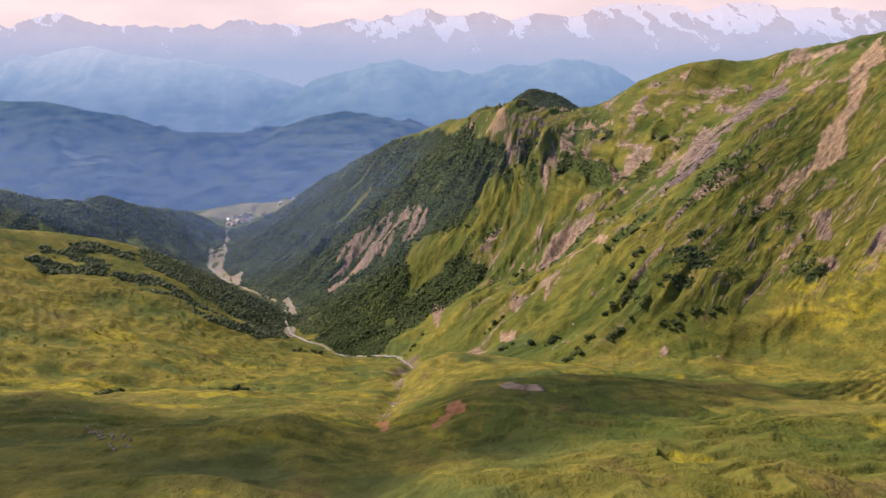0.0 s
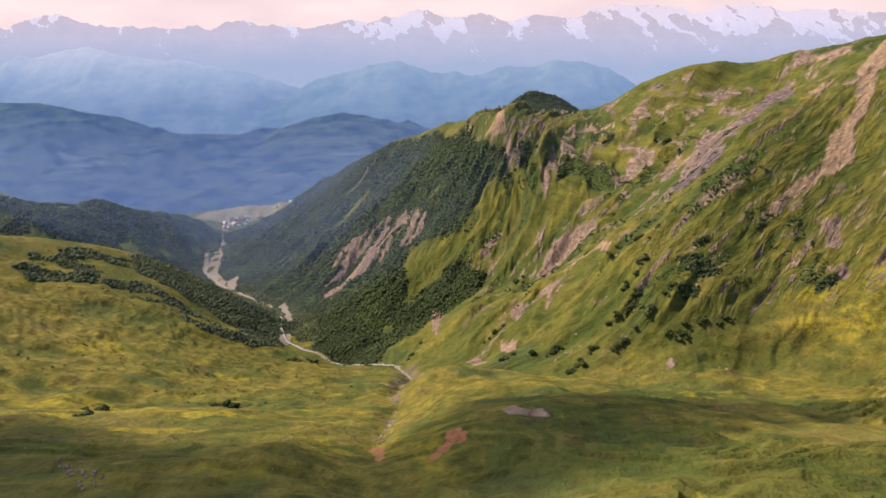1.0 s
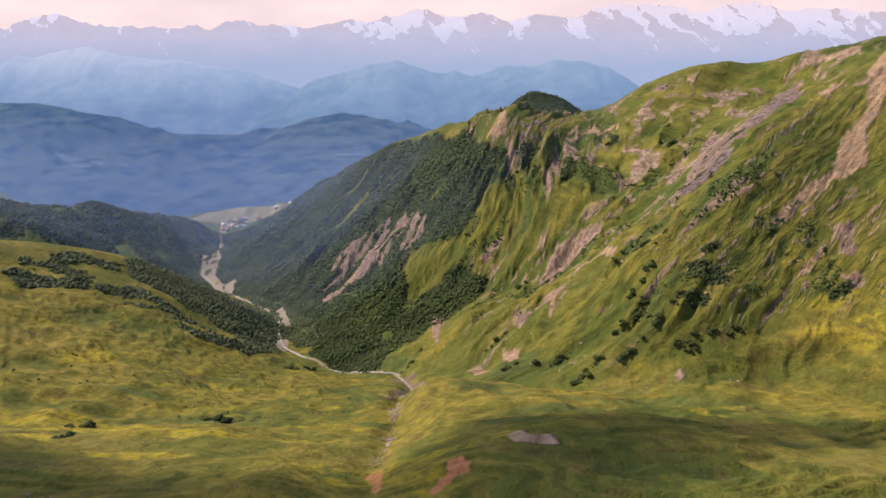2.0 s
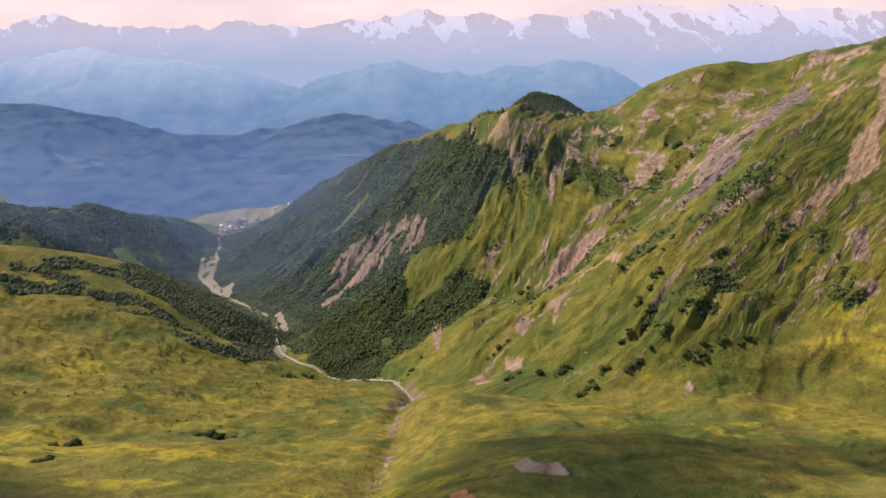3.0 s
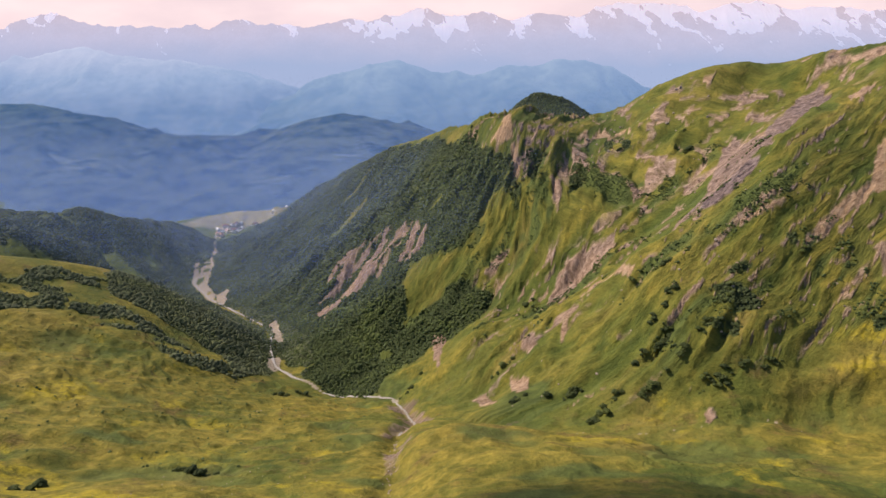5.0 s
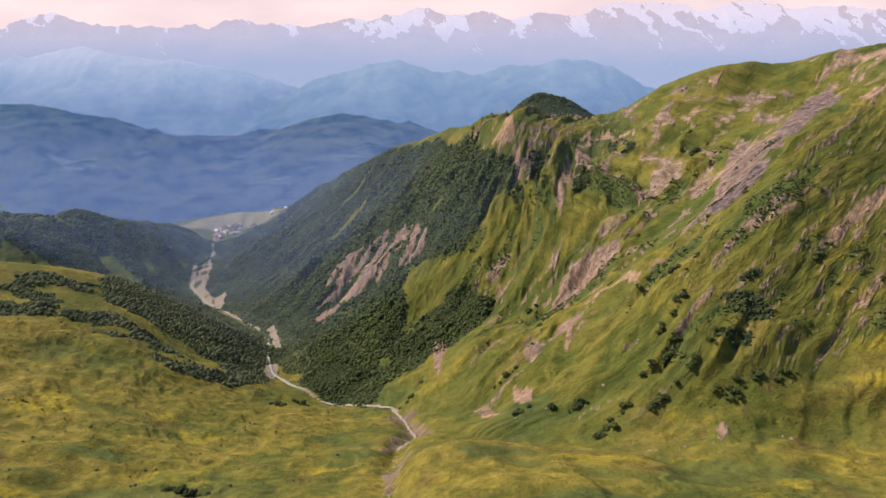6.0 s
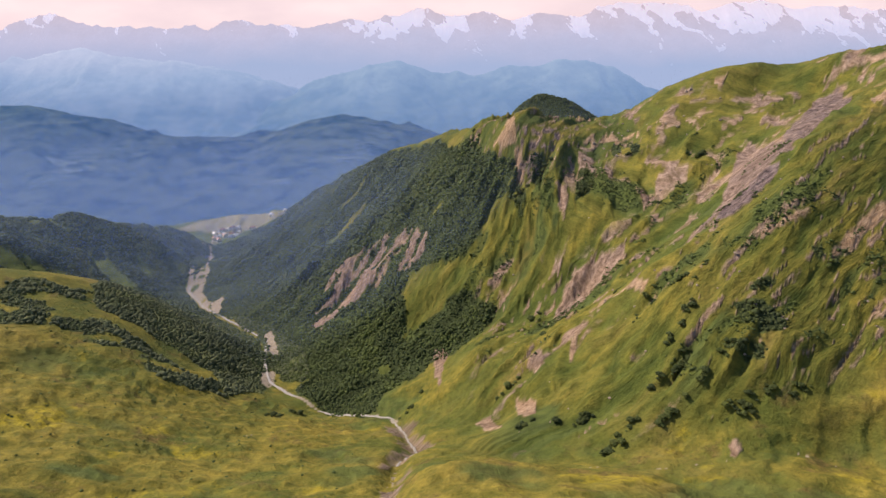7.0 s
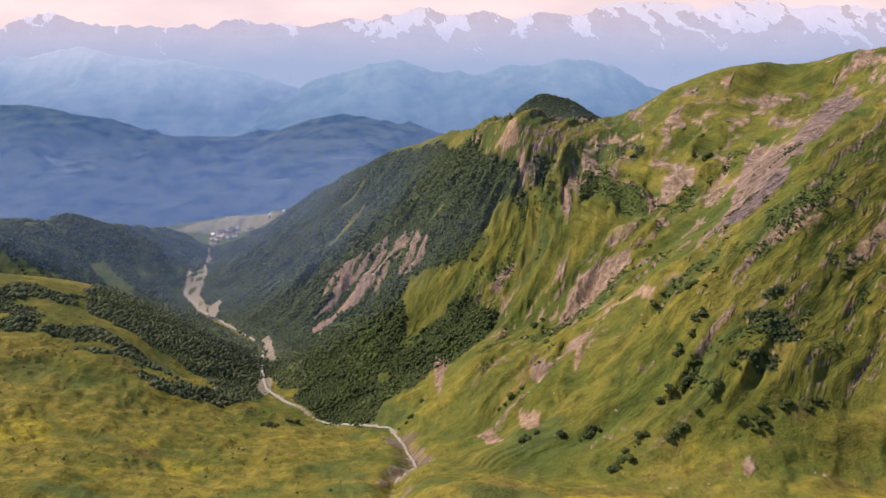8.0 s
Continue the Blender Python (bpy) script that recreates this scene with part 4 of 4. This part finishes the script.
# ---------- stream and river ----------
run = along(STREAM[4:], 4)
run[:, 2] = height(run[:, 0], run[:, 1])
for k in range(1, len(run)):
    run[k, 2] = min(run[k, 2], run[k - 1, 2] - 0.02)
run[:, 0] += 1.5 * fractal(run[:, 1] / 22, run[:, 0] / 22, 201, 2)
way = np.gradient(run[:, :2], axis=0)
way /= np.linalg.norm(way, axis=1)[:, None]
wide = 0.9 + 0.5 * ramp(run[:, 1], 440, 560) + 0.4 * fractal(run[:, 1] / 30, run[:, 0] / 30, 203, 2)
cols = []
for f in (-1, -0.4, 0.4, 1):
    cols.append(np.c_[run[:, 0] - f * wide * way[:, 1], run[:, 1] + f * wide * way[:, 0], run[:, 2] + 0.75 - 0.3 * abs(f)])
river = new("river", surface("river", np.stack(cols, 1).reshape(-1, 3), 4, len(run)))
river.data.materials.append(silty_water)
tagged(river, "pale silty mountain river winding down the valley", "river", kind="structure")

# ---------- cloud that shades the near meadow; it floats up towards the sun ----------
def ball(level):
    bm = bmesh.new()
    bmesh.ops.create_icosphere(bm, subdivisions=level, radius=1.0)
    bm.verts.ensure_lookup_table()
    v = np.array([q.co for q in bm.verts])
    f = np.array([[q.index for q in face.verts] for face in bm.faces])
    bm.free()
    return v, f


def joined(name, verts, faces, mat, smooth=False):
    me = bpy.data.meshes.new(name)
    me.vertices.add(len(verts))
    me.vertices.foreach_set("co", np.asarray(verts, np.float32).ravel())
    me.loops.add(faces.size)
    me.loops.foreach_set("vertex_index", faces.ravel().astype(np.int32))
    me.polygons.add(len(faces))
    me.polygons.foreach_set("loop_start", (3 * np.arange(len(faces))).astype(np.int32))
    me.polygons.foreach_set("use_smooth", np.full(len(faces), smooth))
    me.update(calc_edges=True)
    me.materials.append(mat)
    return me


def heap(pieces):
    """Many (verts, faces) as one."""
    n, vs_, fs_ = 0, [], []
    for v, f in pieces:
        vs_.append(v)
        fs_.append(f + n)
        n += len(v)
    return np.vstack(vs_), np.vstack(fs_)


dice = np.random.default_rng(7)
BALL1, BALL0 = ball(2), ball(1)
CLOUD_SHADE = [(-290, 215), (-178, 202), (-145, 214), (-73, 178), (-19, 175), (-6, 235), (22, 285), (76, 270), (150, 254), (206, 250), (290, 258),
               (320, 250), (235, 232), (170, 212), (128, 180), (98, 148), (62, 118), (20, 92), (-20, 60), (-290, 60)]
cx, cy = np.meshgrid(np.arange(-330, 390, 7.0), np.arange(30, 440, 7.0))
depth = inside(cx.ravel(), cy.ravel(), CLOUD_SHADE) + 16 * fractal(cx.ravel() / 45, cy.ravel() / 45, 301, 4)
dense = ramp(depth, -14, 26)
puff = 4 + 22 * dense * (0.7 + 0.5 * fractal(cx.ravel() / 40, cy.ravel() / 40, 303, 3))
drift = np.array(SUN) / SUN.z * 700
cloud_body = []
for sign, flat in ((1, 1.0), (-1, 0.35)):
    v = np.c_[cx.ravel(), cy.ravel(), 195 + sign * flat * puff * (dense > 0)] + drift
    i = (np.arange(cx.shape[1] - 1)[None, :] + cx.shape[1] * np.arange(cx.shape[0] - 1)[:, None]).ravel()
    i = i[(dense[i] > 0) | (dense[i + 1] > 0) | (dense[i + cx.shape[1]] > 0)]
    j = i + cx.shape[1]
    cloud_body.append((v, np.vstack([np.c_[i, i + 1, j + 1], np.c_[i, j + 1, j]])))
cloud = new("cloud", joined("cloud", *heap(cloud_body), vapour, True))
cloud.data.attributes.new("dense", "FLOAT", "POINT").data.foreach_set("value", np.r_[dense, dense].astype(np.float32))
tagged(cloud, "low white cumulus cloud drifting above the meadow", "cloud", kind="structure")

# ---------- woods ----------
def crown(level, tall, rough):
    v, f = level
    v = v.copy()
    v *= (1 + rough * dice.standard_normal((len(v), 1)))
    v[:, 2] = np.where(v[:, 2] > 0, v[:, 2] * tall, v[:, 2] * 0.9)
    return v, f


CROWNS_NEAR = [crown(BALL0, dice.uniform(0.7, 1.25), 0.16) for _ in range(14)]


def plant_wood(name, label, poly, step, low, high, margin=26, leaf=forest_leaf, share=None):
    poly_a = np.array(poly, float)
    lo, hi = poly_a.min(0) - margin, poly_a.max(0) + margin
    X, Y = np.meshgrid(np.arange(lo[0], hi[0], step), np.arange(lo[1], hi[1], step))
    x = X.ravel() + dice.uniform(-0.5, 0.5, X.size) * step
    y = Y.ravel() + dice.uniform(-0.5, 0.5, X.size) * step
    keep = (inside(x, y, poly) > -margin) & (woods(x, y) > dice.uniform(0.25, 0.8, len(x)))
    if share:
        keep &= dice.random(len(x)) < ramp(y, *share)
    x, y = x[keep], y[keep]
    z = height(x, y)
    r = dice.uniform(low, high, len(x)) * (0.72 + 0.5 * ramp(fractal(x / 30, y / 30, 117, 3), -0.3, 0.3)) * np.where(dice.random(len(x)) < 0.1, 1.35, np.where(dice.random(len(x)) < 0.3, 0.7, 1.0))
    a, pick = dice.uniform(0, 6.283, len(x)), dice.integers(len(CROWNS_NEAR), size=len(x))
    v = np.array([c[0] for c in CROWNS_NEAR])[pick] * r[:, None, None]
    c, s_ = np.cos(a)[:, None], np.sin(a)[:, None]
    w = np.stack([v[..., 0] * c - v[..., 1] * s_ + x[:, None], v[..., 0] * s_ + v[..., 1] * c + y[:, None], v[..., 2] + (z + 0.05 * r)[:, None]], -1)
    faces = CROWNS_NEAR[0][1][None] + w.shape[1] * np.arange(len(x))[:, None, None]
    ob = new(name, joined(name, w.reshape(-1, 3), faces.reshape(-1, 3), leaf, True))
    return tagged(ob, label, "forest", kind="stuff")


plant_wood("forest", "dense dark green broadleaf forest on a steep flank", EAST_WOOD, 2.9, 1.3, 2.3, share=(1020, 780))
plant_wood("forest", "farther part of the forest high above the river, leaves greyed for haze", EAST_WOOD, 3.1, 1.4, 2.3, 60, leaf=far_leaf, share=(760, 1000))
plant_wood("forest", "dark green birch wood on the lower hillside", WEST_WOOD, 3.1, 1.4, 2.3, 40, leaf=west_leaf)
plant_wood("forest", "band of dark shrubs and birches across pasture", WEST_BAND, 3.2, 1.0, 2.4, leaf=west_leaf)
plant_wood("forest", "loose dark shrubs on a grassy crest", WEST_SHRUBS, 4.0, 0.9, 1.9, leaf=west_leaf)
plant_wood("forest", "conifer forest on a far ridge, tinted blue-green for haze", FAR_WEST_WOOD, 4.6, 1.8, 3.0, 60, leaf=ridge_leaf)
plant_wood("forest", "dark green forest covering a round hill", DOME_WOOD, 3.6, 1.5, 2.3, leaf=thicket_leaf)
for poly in BRUSH:
    plant_wood("thicket", "dark green thicket of birch scrub in a gully", poly, 2.5, 0.7, 1.7, 6, thicket_leaf)

# ---------- single shrubs and trees ----------
def part(name, me, parent, label=""):
    ob = new(name, me)
    ob.parent = parent
    return tagged(ob, label)


def make_shrub(tall, wide, lobes):
    """A many-stemmed mountain birch: a forked trunk and a crown of leafy clumps."""
    base = new("shrub")
    bits = []
    for k in range(lobes):
        a, f = 2.4 * k, math.sqrt((k + 0.5) / lobes)
        up = tall * (0.38 + 0.32 * (1 - f * f) + 0.08 * dice.standard_normal())
        r = wide * dice.uniform(0.32, 0.48)
        v = BALL0[0] * (1 + 0.16 * dice.standard_normal((len(BALL0[0]), 1))) * [r, r, r * 0.9]
        bits.append((v + [wide * 0.72 * f * math.cos(a), wide * 0.72 * f * math.sin(a), up], BALL0[1]))
    stems = []
    for k in range(4):
        a = 1.57 * k + 0.4
        foot = np.array([0.15 * math.cos(a), 0.15 * math.sin(a), -0.6])
        tip = np.array([wide * 0.45 * math.cos(a), wide * 0.45 * math.sin(a), tall * 0.62])
        ring = [np.array([math.cos(b), math.sin(b), 0]) for b in (0, 1.257, 2.513, 3.77, 5.027)]
        v = np.array([foot + 0.16 * q for q in ring] + [tip + 0.05 * q for q in ring])
        f = np.array([t for j in range(5) for t in ((j, (j + 1) % 5, 5 + j), ((j + 1) % 5, 5 + (j + 1) % 5, 5 + j))])
        stems.append((v, f))
    part("trunk", joined("trunk", *heap(stems), bark), base)
    part("crown", joined("crown", *heap(bits), shrub_leaf), base)
    return base


HIGH_SHRUBS = [(154, 728, 16, 9), (156, 752, 6, 7), (118, 779, 8, 7), (86, 752, 10, 8), (214, 776, 3, 4), (272, 721, 7, 7),
               (83, 599, 4, 5), (81, 542, 4, 5)]
FLANK_SHRUBS = [(154, 438, 16, 8), (156, 457, 6, 6), (160, 418, 9, 4), (138, 408, 16, 8), (93, 431, 12, 7), (113, 408, 9, 6),
                (102, 397, 8, 6), (55, 446, 7, 5), (48, 499, 10, 8), (152, 504, 4, 4), (172, 495, 5, 4), (137, 431, 6, 4),
                (73, 433, 4, 3), (167, 468, 6, 5), (-35, 535, 7, 6), (-20, 557, 2, 2)]
EAST_SHRUBS = [(198, 449, 10, 8), (180, 432, 8, 6), (181, 426, 6, 5), (210, 402, 14, 8), (265, 477, 4, 3), (216, 470, 5, 5),
               (291, 419, 8, 6), (183, 400, 10, 9), (168, 398, 8, 8), (196, 406, 6, 5)]
MEADOW_SHRUBS = [(-148, 335, 4, 2), (-138, 329, 5, 3), (-127, 328, 5, 4), (-196, 290, 5, 3), (-196, 301, 3, 2), (-148, 527, 8, 5),
                 (-138, 556, 6, 4), (-164, 237, 4, 3)]
shrub_kinds = [make_shrub(dice.uniform(3.0, 4.2), dice.uniform(1.6, 2.3), n) for n in (11, 13, 15, 12, 14)]
for k, ob in enumerate(shrub_kinds):
    tagged(ob, "dark green many-stemmed mountain birch on open grass", "shrub", "shrubs on the slopes")
planted = 0


def plant_shrub(x, y, size):
    global planted
    z = float(height(np.array([x]), np.array([y]))[0])
    m = pose(x, y, z - 0.15, 0, 0, 360 * dice.random()) @ Matrix.Diagonal((size, size, size * dice.uniform(0.65, 0.95), 1))
    if planted < len(shrub_kinds):
        shrub_kinds[planted].matrix_basis = m
    else:
        copy_thing(shrub_kinds[planted % len(shrub_kinds)], m)
    planted += 1


for rows, big in ((HIGH_SHRUBS, 1.25), (FLANK_SHRUBS, 0.95), (EAST_SHRUBS, 0.8), (MEADOW_SHRUBS, 0.95)):
    for x, y, count, spread in rows:
        for _ in range(count if rows is MEADOW_SHRUBS else round(0.95 * count)):
            a, r = dice.uniform(0, 6.283), spread * math.sqrt(dice.random())
            down, across = 1.5 * r * math.cos(a), 0.5 * r * math.sin(a)
            plant_shrub(x + 0.88 * down - 0.48 * across, y + 0.48 * down + 0.88 * across, big * dice.uniform(0.55, 1.2))


def plant_scrub(count):
    """Low juniper and rhododendron, thick along the gullies of the east flank."""
    x, y = dice.uniform(20, 330, 40000), dice.uniform(395, 800, 40000)
    u, side = rib_place(x, y)
    lush = fractal(u / 19, side / 70, 151, 3) + 0.5 * fractal(x / 10, y / 10, 153, 2)
    keep = np.nonzero((lush > 0.28) & (steep_side(x, y) > 0.9) & (side > 45) & (x < 300))[0][:count]
    wx, wy = dice.uniform(-420, -60, 500), dice.uniform(330, 640, 500)
    x, y = np.r_[x[keep], wx], np.r_[y[keep], wy]
    z = height(x, y)
    pieces = []
    for k in range(len(x)):
        v, f = CROWNS_NEAR[k % len(CROWNS_NEAR)]
        r = dice.uniform(0.5, 1.3) * (0.9 if k >= len(keep) else 1.0)
        pieces.append((v * [r, r, 0.7 * r] + [x[k], y[k], z[k] + 0.15 * r], f))
    ob = new("scrub", joined("scrub", *heap(pieces), forest_leaf))
    return tagged(ob, "low dark green scrub dotting the gullied grass slope", "scrub", kind="stuff")


plant_scrub(4200)

# ---------- boulders ----------
def make_boulder():
    v = BALL1[0] * (1 + 0.1 * dice.standard_normal((len(BALL1[0]), 1))) * [dice.uniform(0.8, 1.3), dice.uniform(0.7, 1.0), dice.uniform(0.5, 0.8)]
    for _ in range(5):
        n_ = dice.standard_normal(3)
        n_ /= np.linalg.norm(n_)
        over = np.maximum(v @ n_ - 0.55, 0)
        v = v - over[:, None] * n_
    return joined("boulder", v, BALL1[1], boulder_stone)


boulder_meshes = [make_boulder() for _ in range(6)]


def lay_boulder(x, y, size, group):
    z = float(height(np.array([x]), np.array([y]))[0])
    ob = new("boulder", boulder_meshes[int(dice.integers(6))])
    ob.matrix_basis = pose(x, y, z + 0.1 * size, 0, 0, 360 * dice.random()) @ Matrix.Diagonal((size, size, size, 1))
    tagged(ob, "pale grey weathered boulder lying in the grass", "boulder", group)


stone_lo, stone_hi = np.array(STONES).min(0), np.array(STONES).max(0)
laid = 0
while laid < 70:
    q = np.array([[dice.uniform(stone_lo[0], stone_hi[0])], [dice.uniform(stone_lo[1], stone_hi[1])]])
    if inside(q[0], q[1], STONES)[0] > 0:
        lay_boulder(float(q[0, 0]), float(q[1, 0]), dice.uniform(0.25, 0.75), "boulder field in the meadow")
        laid += 1
for _ in range(60):
    lay_boulder(dice.uniform(-150, -50), dice.uniform(150, 330), dice.uniform(0.2, 0.55), "boulders on the meadow")
for _ in range(70):
    lay_boulder(dice.uniform(40, 320), dice.uniform(420, 700), dice.uniform(0.6, 1.5), "boulders on the flank")
for q in along(STREAM[2:5], 2.2):
    lay_boulder(q[0] + dice.normal(0, 1.6), q[1] + dice.normal(0, 1.5), dice.uniform(0.25, 0.8), "stones in the brook")
for _ in range(24):
    lay_boulder(dice.uniform(160, 330), dice.uniform(760, 850), dice.uniform(1.2, 2.6), "pale crags under the crest")

# ---------- village at the valley mouth ----------
def boxes(*rows):
    """One mesh of boxes: (x0, x1, y0, y1, z0, z1)."""
    out = []
    for x0, x1, y0, y1, z0, z1 in rows:
        v = np.array([(x, y, z) for z in (z0, z1) for y in (y0, y1) for x in (x0, x1)], float)
        q = [(0, 2, 3, 1), (4, 5, 7, 6), (0, 1, 5, 4), (2, 6, 7, 3), (0, 4, 6, 2), (1, 3, 7, 5)]
        out.append((v, np.array([t for a, b, c, d in q for t in ((a, b, c), (a, c, d))])))
    return heap(out)


def house_shell(w, l, h, rise):
    v = np.array([(-w, -l, -2), (w, -l, -2), (w, l, -2), (-w, l, -2), (-w, -l, h), (w, -l, h), (w, l, h), (-w, l, h), (0, -l, h + rise), (0, l, h + rise)], float)
    f = [(0, 1, 5), (0, 5, 4), (1, 2, 6), (1, 6, 5), (2, 3, 7), (2, 7, 6), (3, 0, 4), (3, 4, 7), (4, 5, 8), (6, 7, 9), (0, 2, 1), (0, 3, 2), (4, 8, 9), (4, 9, 7), (5, 6, 9), (5, 9, 8)]
    return v, np.array(f)


def roof_slabs(w, l, h, rise, over=0.7, thick=0.25):
    out = []
    for sgn in (-1, 1):
        e, k = w + over, rise / w
        p = [(0, h + rise), (sgn * e, h - over * k), (sgn * e, h - over * k + thick), (0, h + rise + thick)]
        v = np.array([(x, y, z) for y in (-l - over, l + over) for x, z in p], float)
        q = [(0, 1, 2, 3), (7, 6, 5, 4), (0, 4, 5, 1), (1, 5, 6, 2), (2, 6, 7, 3), (3, 7, 4, 0)]
        out.append((v, np.array([t for a, b, c, d in q for t in ((a, b, c), (a, c, d))])))
    return heap(out)


def make_house(w, l, h, rise, cover, label):
    base = new("house")
    wall = part("wall", joined("wall", *house_shell(w, l, h, rise), plaster), base)
    part("roof", joined("roof", *roof_slabs(w, l, h, rise), cover), base)
    part("chimney", joined("chimney", *boxes((w * 0.3, w * 0.3 + 0.8, l * 0.4, l * 0.4 + 0.8, h, h + rise + 1.2)), plaster), base)
    part("door", joined("door", *boxes((-0.5, 0.5, -l - 0.06, -l + 0.02, 0, 2.1)), timber), base)
    pane = joined("window", *boxes((-0.5, 0.5, -0.06, 0.06, -0.65, 0.65)), dark_glass)
    for x in (-w * 0.6, w * 0.6):
        for z in (1.6, h - 1.2):
            part("window", pane, base).location = (x, -l, z)
    return tagged(base, label, "house", "village houses")


house_kinds = [make_house(4.2, 5.5, 5.2, 2.6, pale_tin, "pale plastered village house with a bright tin roof"),
               make_house(4.6, 6.5, 5.6, 2.8, tin, "pale plastered village house with a rusty red roof"),
               make_house(3.4, 4.6, 3.6, 2.0, pale_tin, "small pale farm building with a tin roof")]
SITES = [(-567, 1467), (-556, 1485), (-545, 1464), (-540, 1482), (-524, 1457), (-529, 1483), (-507, 1445), (-509, 1471), (-520, 1433), (-534, 1441),
         (-497, 1455), (-550, 1446), (-547, 1409), (-530, 1394), (-428, 1607), (-454, 1566), (-503, 1420), (-488, 1470), (-516, 1490), (-480, 1486)]
for k, (x, y) in enumerate(SITES):
    z = float(height(np.array([float(x)]), np.array([float(y)]))[0])
    m = pose(x, y, z + 0.2, 0, 0, dice.uniform(-50, 50))
    if k < 3:
        house_kinds[k].matrix_basis = m
    else:
        copy_thing(house_kinds[int(dice.integers(3))], m)
